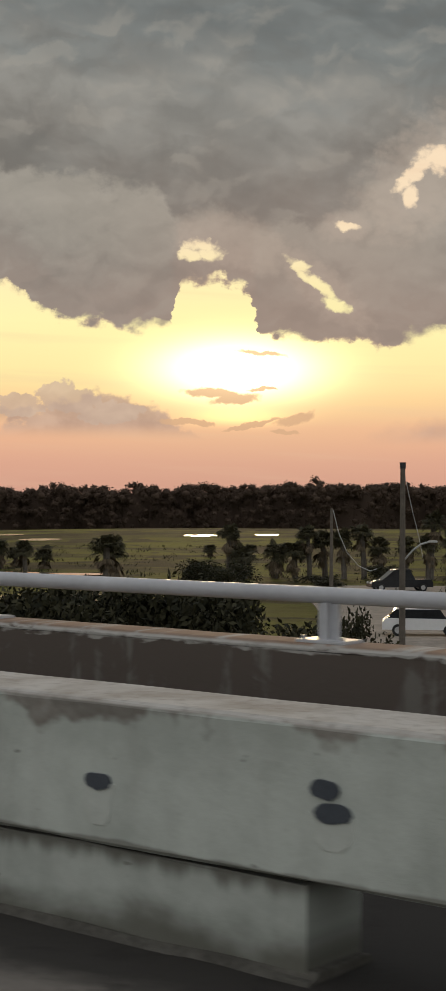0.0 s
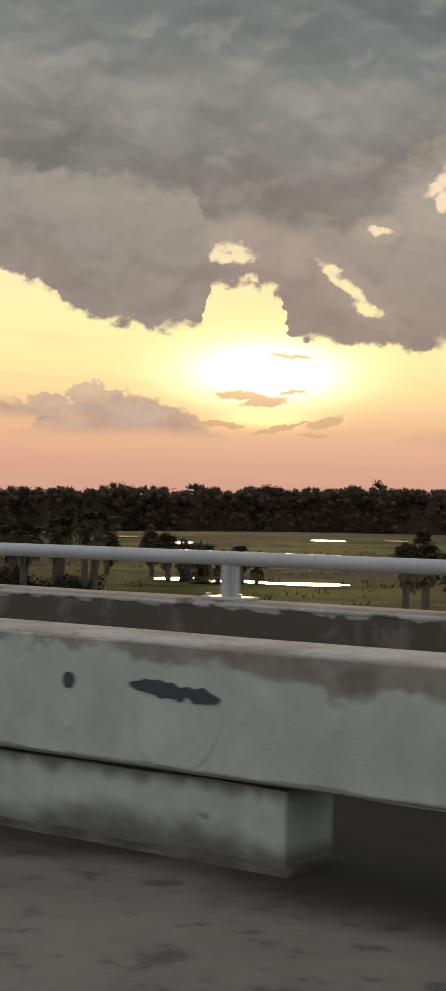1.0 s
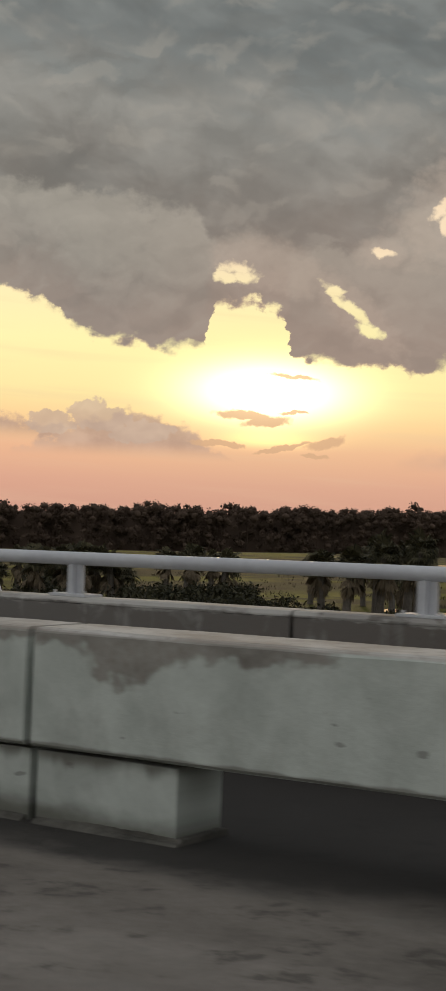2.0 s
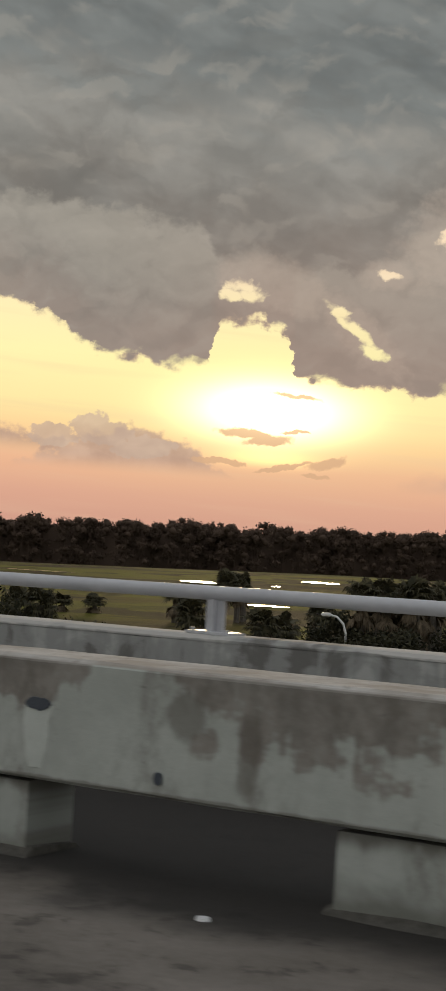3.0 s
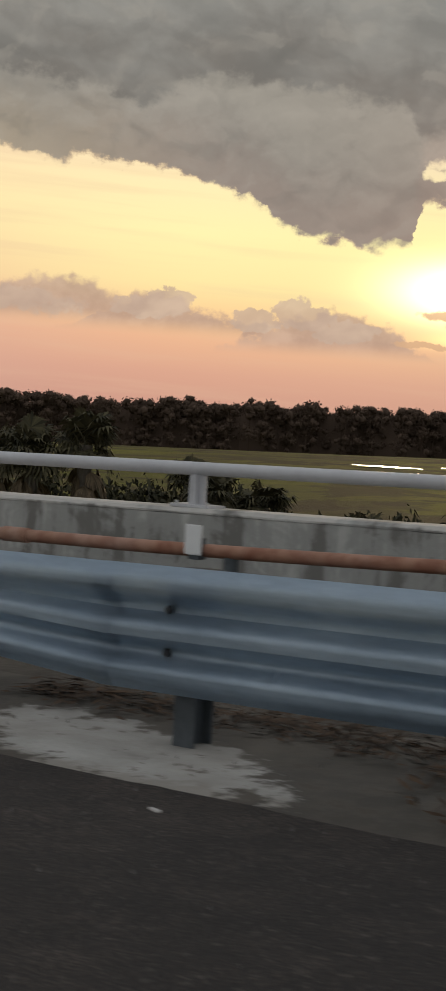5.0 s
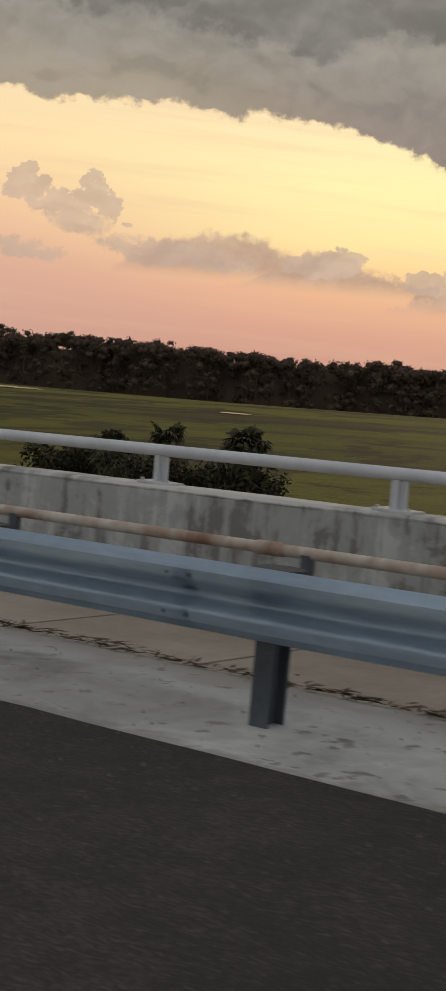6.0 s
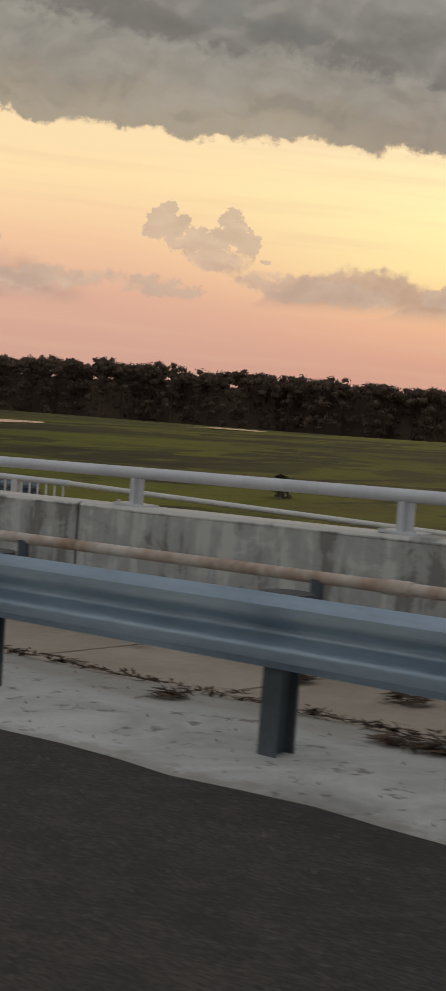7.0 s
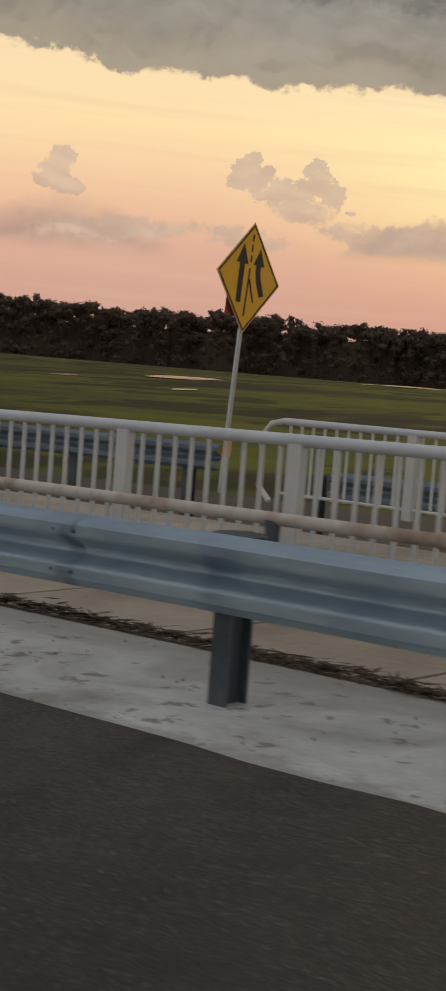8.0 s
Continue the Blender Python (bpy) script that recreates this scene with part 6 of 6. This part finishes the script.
litter([(119.1, 122.6, 0.42, 0.12), (119.2, 123.0, 0.36, 0.16), (122.0, 127.5, 0.42, 0.16), (123.2, 125.2, 0.12, 0.20), (123.6, 124.9, -0.25, 0.18), (128.2, 130.0, 0.45, 0.10), (130.0, 131.6, 0.55, 0.06),
        (162.6, 164.5, 0.58, 0.07), (165.0, 167.0, 0.62, 0.04), (157.8, 159.4, 0.66, 0.06), (159.8, 161.2, 0.76, 0.09), (175.2, 176.3, 0.46, 0.05), (176.6, 177.1, 0.42, 0.05), (177.4, 177.7, 1.3, 0.12), (178.3, 178.6, 1.55, 0.06), (188.2, 188.7, 1.1, 0.08), (189.0, 191.5, 0.64, 0.015),
        (187.4, 188.3, 1.3, 0.14), (187.9, 188.3, 1.7, 0.10), (191.8, 192.4, 0.55, 0.05), (192.9, 193.5, -0.52, 0.05), (198.5, 204.5, 0.72, 0.035), (176.0, 177.0, 1.4, 0.05)], 3, 420, "leaf_litter", "dark dead leaves and twigs blown along the joint")
litter([(128.6, 131.5, -0.55, 0.05), (122.4, 124.6, -0.66, 0.05), (130.0, 200.0, 0.645, 0.014)], 4, 130, "twigs", "fine dark twigs along the kerb strip")


def gravel():
    r = random.Random(8)
    v, f = [], []
    for i in range(2600):
        s = r.uniform(111, 205)
        o = -0.72 - abs(r.gauss(0, 1.2)) if r.random() < 0.55 else r.uniform(-0.7, 0.6)
        q = P(s, o, 0.012 if o < -0.7 else 0.036)
        h = r.uniform(0.002, 0.006)
        a = r.uniform(0, 6.28)
        k = len(v)
        for j in range(3):
            v.append((q + Vector((math.cos(a + j * 2.1) * h * 1.2, math.sin(a + j * 2.1) * h * 1.2, -0.01)))[:])
        v.append((q + Vector((0, 0, h)))[:])
        f.extend(((k, k + 1, k + 3), (k + 1, k + 2, k + 3), (k + 2, k, k + 3)))
    return soup("gravel", v, f, M["rough"])


tagged(new("gravel", gravel()), "scattered pale grit on road and kerb strip", "grit", kind="stuff")


def streak_mark(s0, o0, s1, o1, wide):
    d = thing("road_mark", I4, "short worn white paint mark on the road", "road mark", "short paint marks")
    bm = bmesh.new()
    a, b = P(s0, o0, 0.006), P(s1, o1, 0.006)
    side = (b - a).cross(Vector((0, 0, 1))).normalized() * wide
    top = [bm.verts.new(q) for q in (a + side, a - side, b - side * 0.8, b + side * 0.7)]
    low = [bm.verts.new(v.co - Vector((0, 0, 0.008))) for v in top]
    bm.faces.new(top)
    for i in range(4):
        bm.faces.new((top[i], low[i], low[(i + 1) % 4], top[(i + 1) % 4]))
    bmesh.ops.recalc_face_normals(bm, faces=bm.faces[:])
    part("paint", bm, M["picket"], d)


for mark in [(63.56, -0.93, 63.65, -0.43, 0.022), (190.41, -1.0, 190.42, -0.72, 0.008), (127.37, -1.55, 127.42, -1.09, 0.024), (187.38, -0.96, 187.43, -0.93, 0.012), (125.64, -1.04, 125.69, -1.02, 0.010)]:
    streak_mark(*mark)

scrap = thing("tyre_scrap", at(128.30, -0.86, 0.0), "torn black scrap of tyre rubber on the road edge", "debris")
bm = bmesh.new()
rows = []
for i in range(9):
    x = -0.13 + 0.26 * i / 8
    h = 0.012 + 0.028 * abs(math.sin(i * 1.3))
    rows.append([bm.verts.new((x, -0.05 - 0.02 * math.sin(i * 2.1), 0.004)), bm.verts.new((x, -0.01, h)), bm.verts.new((x, 0.05 + 0.02 * math.cos(i * 1.7), 0.004))])
for a, b in zip(rows, rows[1:]):
    for j in range(2):
        bm.faces.new((a[j], b[j], b[j + 1], a[j + 1]))
bmesh.ops.solidify(bm, geom=bm.faces[:], thickness=-0.006)
part("strip", bm, M["rubber"], scrap)
strip = thing("plastic_strip", at(190.885, GO - 0.06, 0.52), "curled pale strip of plastic caught on the guardrail", "debris")
bm = tube([(0.02 * math.sin(math.pi * f) - 0.01, -0.015 - 0.022 * math.sin(math.pi * f), 0.115 * f) for f in [i / 8 for i in range(9)]], [0.006, 0.011, 0.014, 0.015, 0.014, 0.012, 0.010, 0.008, 0.004], 8)
part("curl", bm, M["white"], strip, smooth=True)
clip = thing("rail_reflector", at(192.665, GO - 0.062, 0.53), "small bent aluminium reflector on the guardrail", "reflector")
part("tab", box(-0.018, 0.018, -0.022, -0.012, 0.01, 0.095, 0.004), M["bare"], clip)
part("lens", box(-0.015, 0.015, -0.028, -0.020, 0.0, 0.016, 0.003), M["white"], clip, "white reflector lens")
lump = thing("rubber_lump", at(192.58, -0.18, 0.02), "small black lump of rubber on the kerb strip", "debris")
bm = bmesh.new()
bmesh.ops.create_icosphere(bm, subdivisions=2, radius=0.035)
for v in bm.verts:
    v.co *= 1 + 0.5 * noise.noise(v.co * 40)
    v.co.z = v.co.z * 0.6 + 0.014
part("lump", bm, M["rubber"], lump)
loop = thing("rubber_loop", at(190.83, -0.61, 0.006), "thin black loop of torn rubber on the kerb edge", "debris")
part("loop", tube([(0.05 * math.cos(a), 0.03 * math.sin(a), 0.008 + 0.006 * math.sin(2 * a)) for a in [i * 0.36 for i in range(16)]], 0.006, 6), M["rubber"], loop, smooth=True)
rng = random.Random(31)
v, f = [], []
for i in range(150):
    q = P(119.0 + rng.gauss(0, 0.22), -0.36 + rng.gauss(0, 0.15), 0.004)
    a, l, w, h = rng.uniform(0, 6.28), rng.uniform(0.015, 0.075), rng.uniform(0.012, 0.04), rng.uniform(0.006, 0.035)
    d, e = Vector((math.cos(a), math.sin(a), 0)) * l, Vector((-math.sin(a), math.cos(a), 0)) * w
    k = len(v)
    v += [(q + c)[:] for c in (-d - e, d - e * 0.7, d * 0.8 + e, -d + e * 0.6)]
    v += [(q + c * 0.85 + Vector((0, 0, h * rng.uniform(0.7, 1.1))))[:] for c in (-d - e, d - e * 0.7, d * 0.8 + e, -d + e * 0.6)]
    f += [(k + 4, k + 5, k + 6, k + 7)] + [(k + j, k + (j + 1) % 4, k + 4 + (j + 1) % 4, k + 4 + j) for j in range(4)]
tagged(new("rubble", soup("rubble", v, f, M["sand"])), "broken crust of pale concrete at the end of the block", "rubble", kind="stuff")
for s, o, turn, size in ((118.74, -0.50, 30, 0.075), (118.70, -0.58, 80, 0.05), (118.86, -0.88, 10, 0.05)):
    scrap_paper = thing("paper_scrap", at(s, o, 0.008, turn), "crumpled scrap of white paper on the road edge", "litter", "scraps of paper")
    bm = bmesh.new()
    bmesh.ops.create_grid(bm, x_segments=5, y_segments=4, size=1)
    for q in bm.verts:
        q.co = (q.co.x * size, q.co.y * size * 0.55, 0.010 + 0.012 * noise.noise((q.co.x * 2, q.co.y * 2, s)))
    bmesh.ops.solidify(bm, geom=bm.faces[:], thickness=0.002)
    part("sheet", bm, M["white"], scrap_paper)
weed = thing("weed", at(122.68, -0.16, 0.008), "low dark green weed growing on the kerb strip", "plant")
for lean in (0.0, 2.1, 4.2):
    bm = bmesh.new()
    for i in range(26):
        a, l = lean + rng.uniform(-1.3, 1.3), rng.uniform(0.05, 0.17)
        d, e = Vector((math.cos(a) * 1.3, math.sin(a) * 0.6, 0)), Vector((-math.sin(a), math.cos(a), 0)) * 0.006
        tip = d * l + Vector((0, 0, rng.uniform(0.01, 0.09)))
        mid = d * l * 0.5 + Vector((0, 0, rng.uniform(0.03, 0.07)))
        bm.faces.new([bm.verts.new(q) for q in (e, mid + e * 2, tip, mid - e * 2, -e)])
    part("leaf_clump", bm, M["leaf"], weed)
lid = thing("bottle_lid", at(76.48, -0.376, 0.002), "small white plastic lid lying on the deck", "lid")
part("disc", tube([(0, 0, 0), (0, 0, 0.010)], [0.027, 0.024], 14), M["white"], lid)

# ---------------------------------------------------------------- walkway slabs
s = 129.1
SL = 1.45
k = 0
while s < 216:
    part("slab", sweep([(0.665, 0.0), (0.665, 0.012), (2.045, 0.012), (2.045, 0.0)], s + 0.016, s + SL - 0.016, 1.6), M["slab"], walkway)
    s += SL
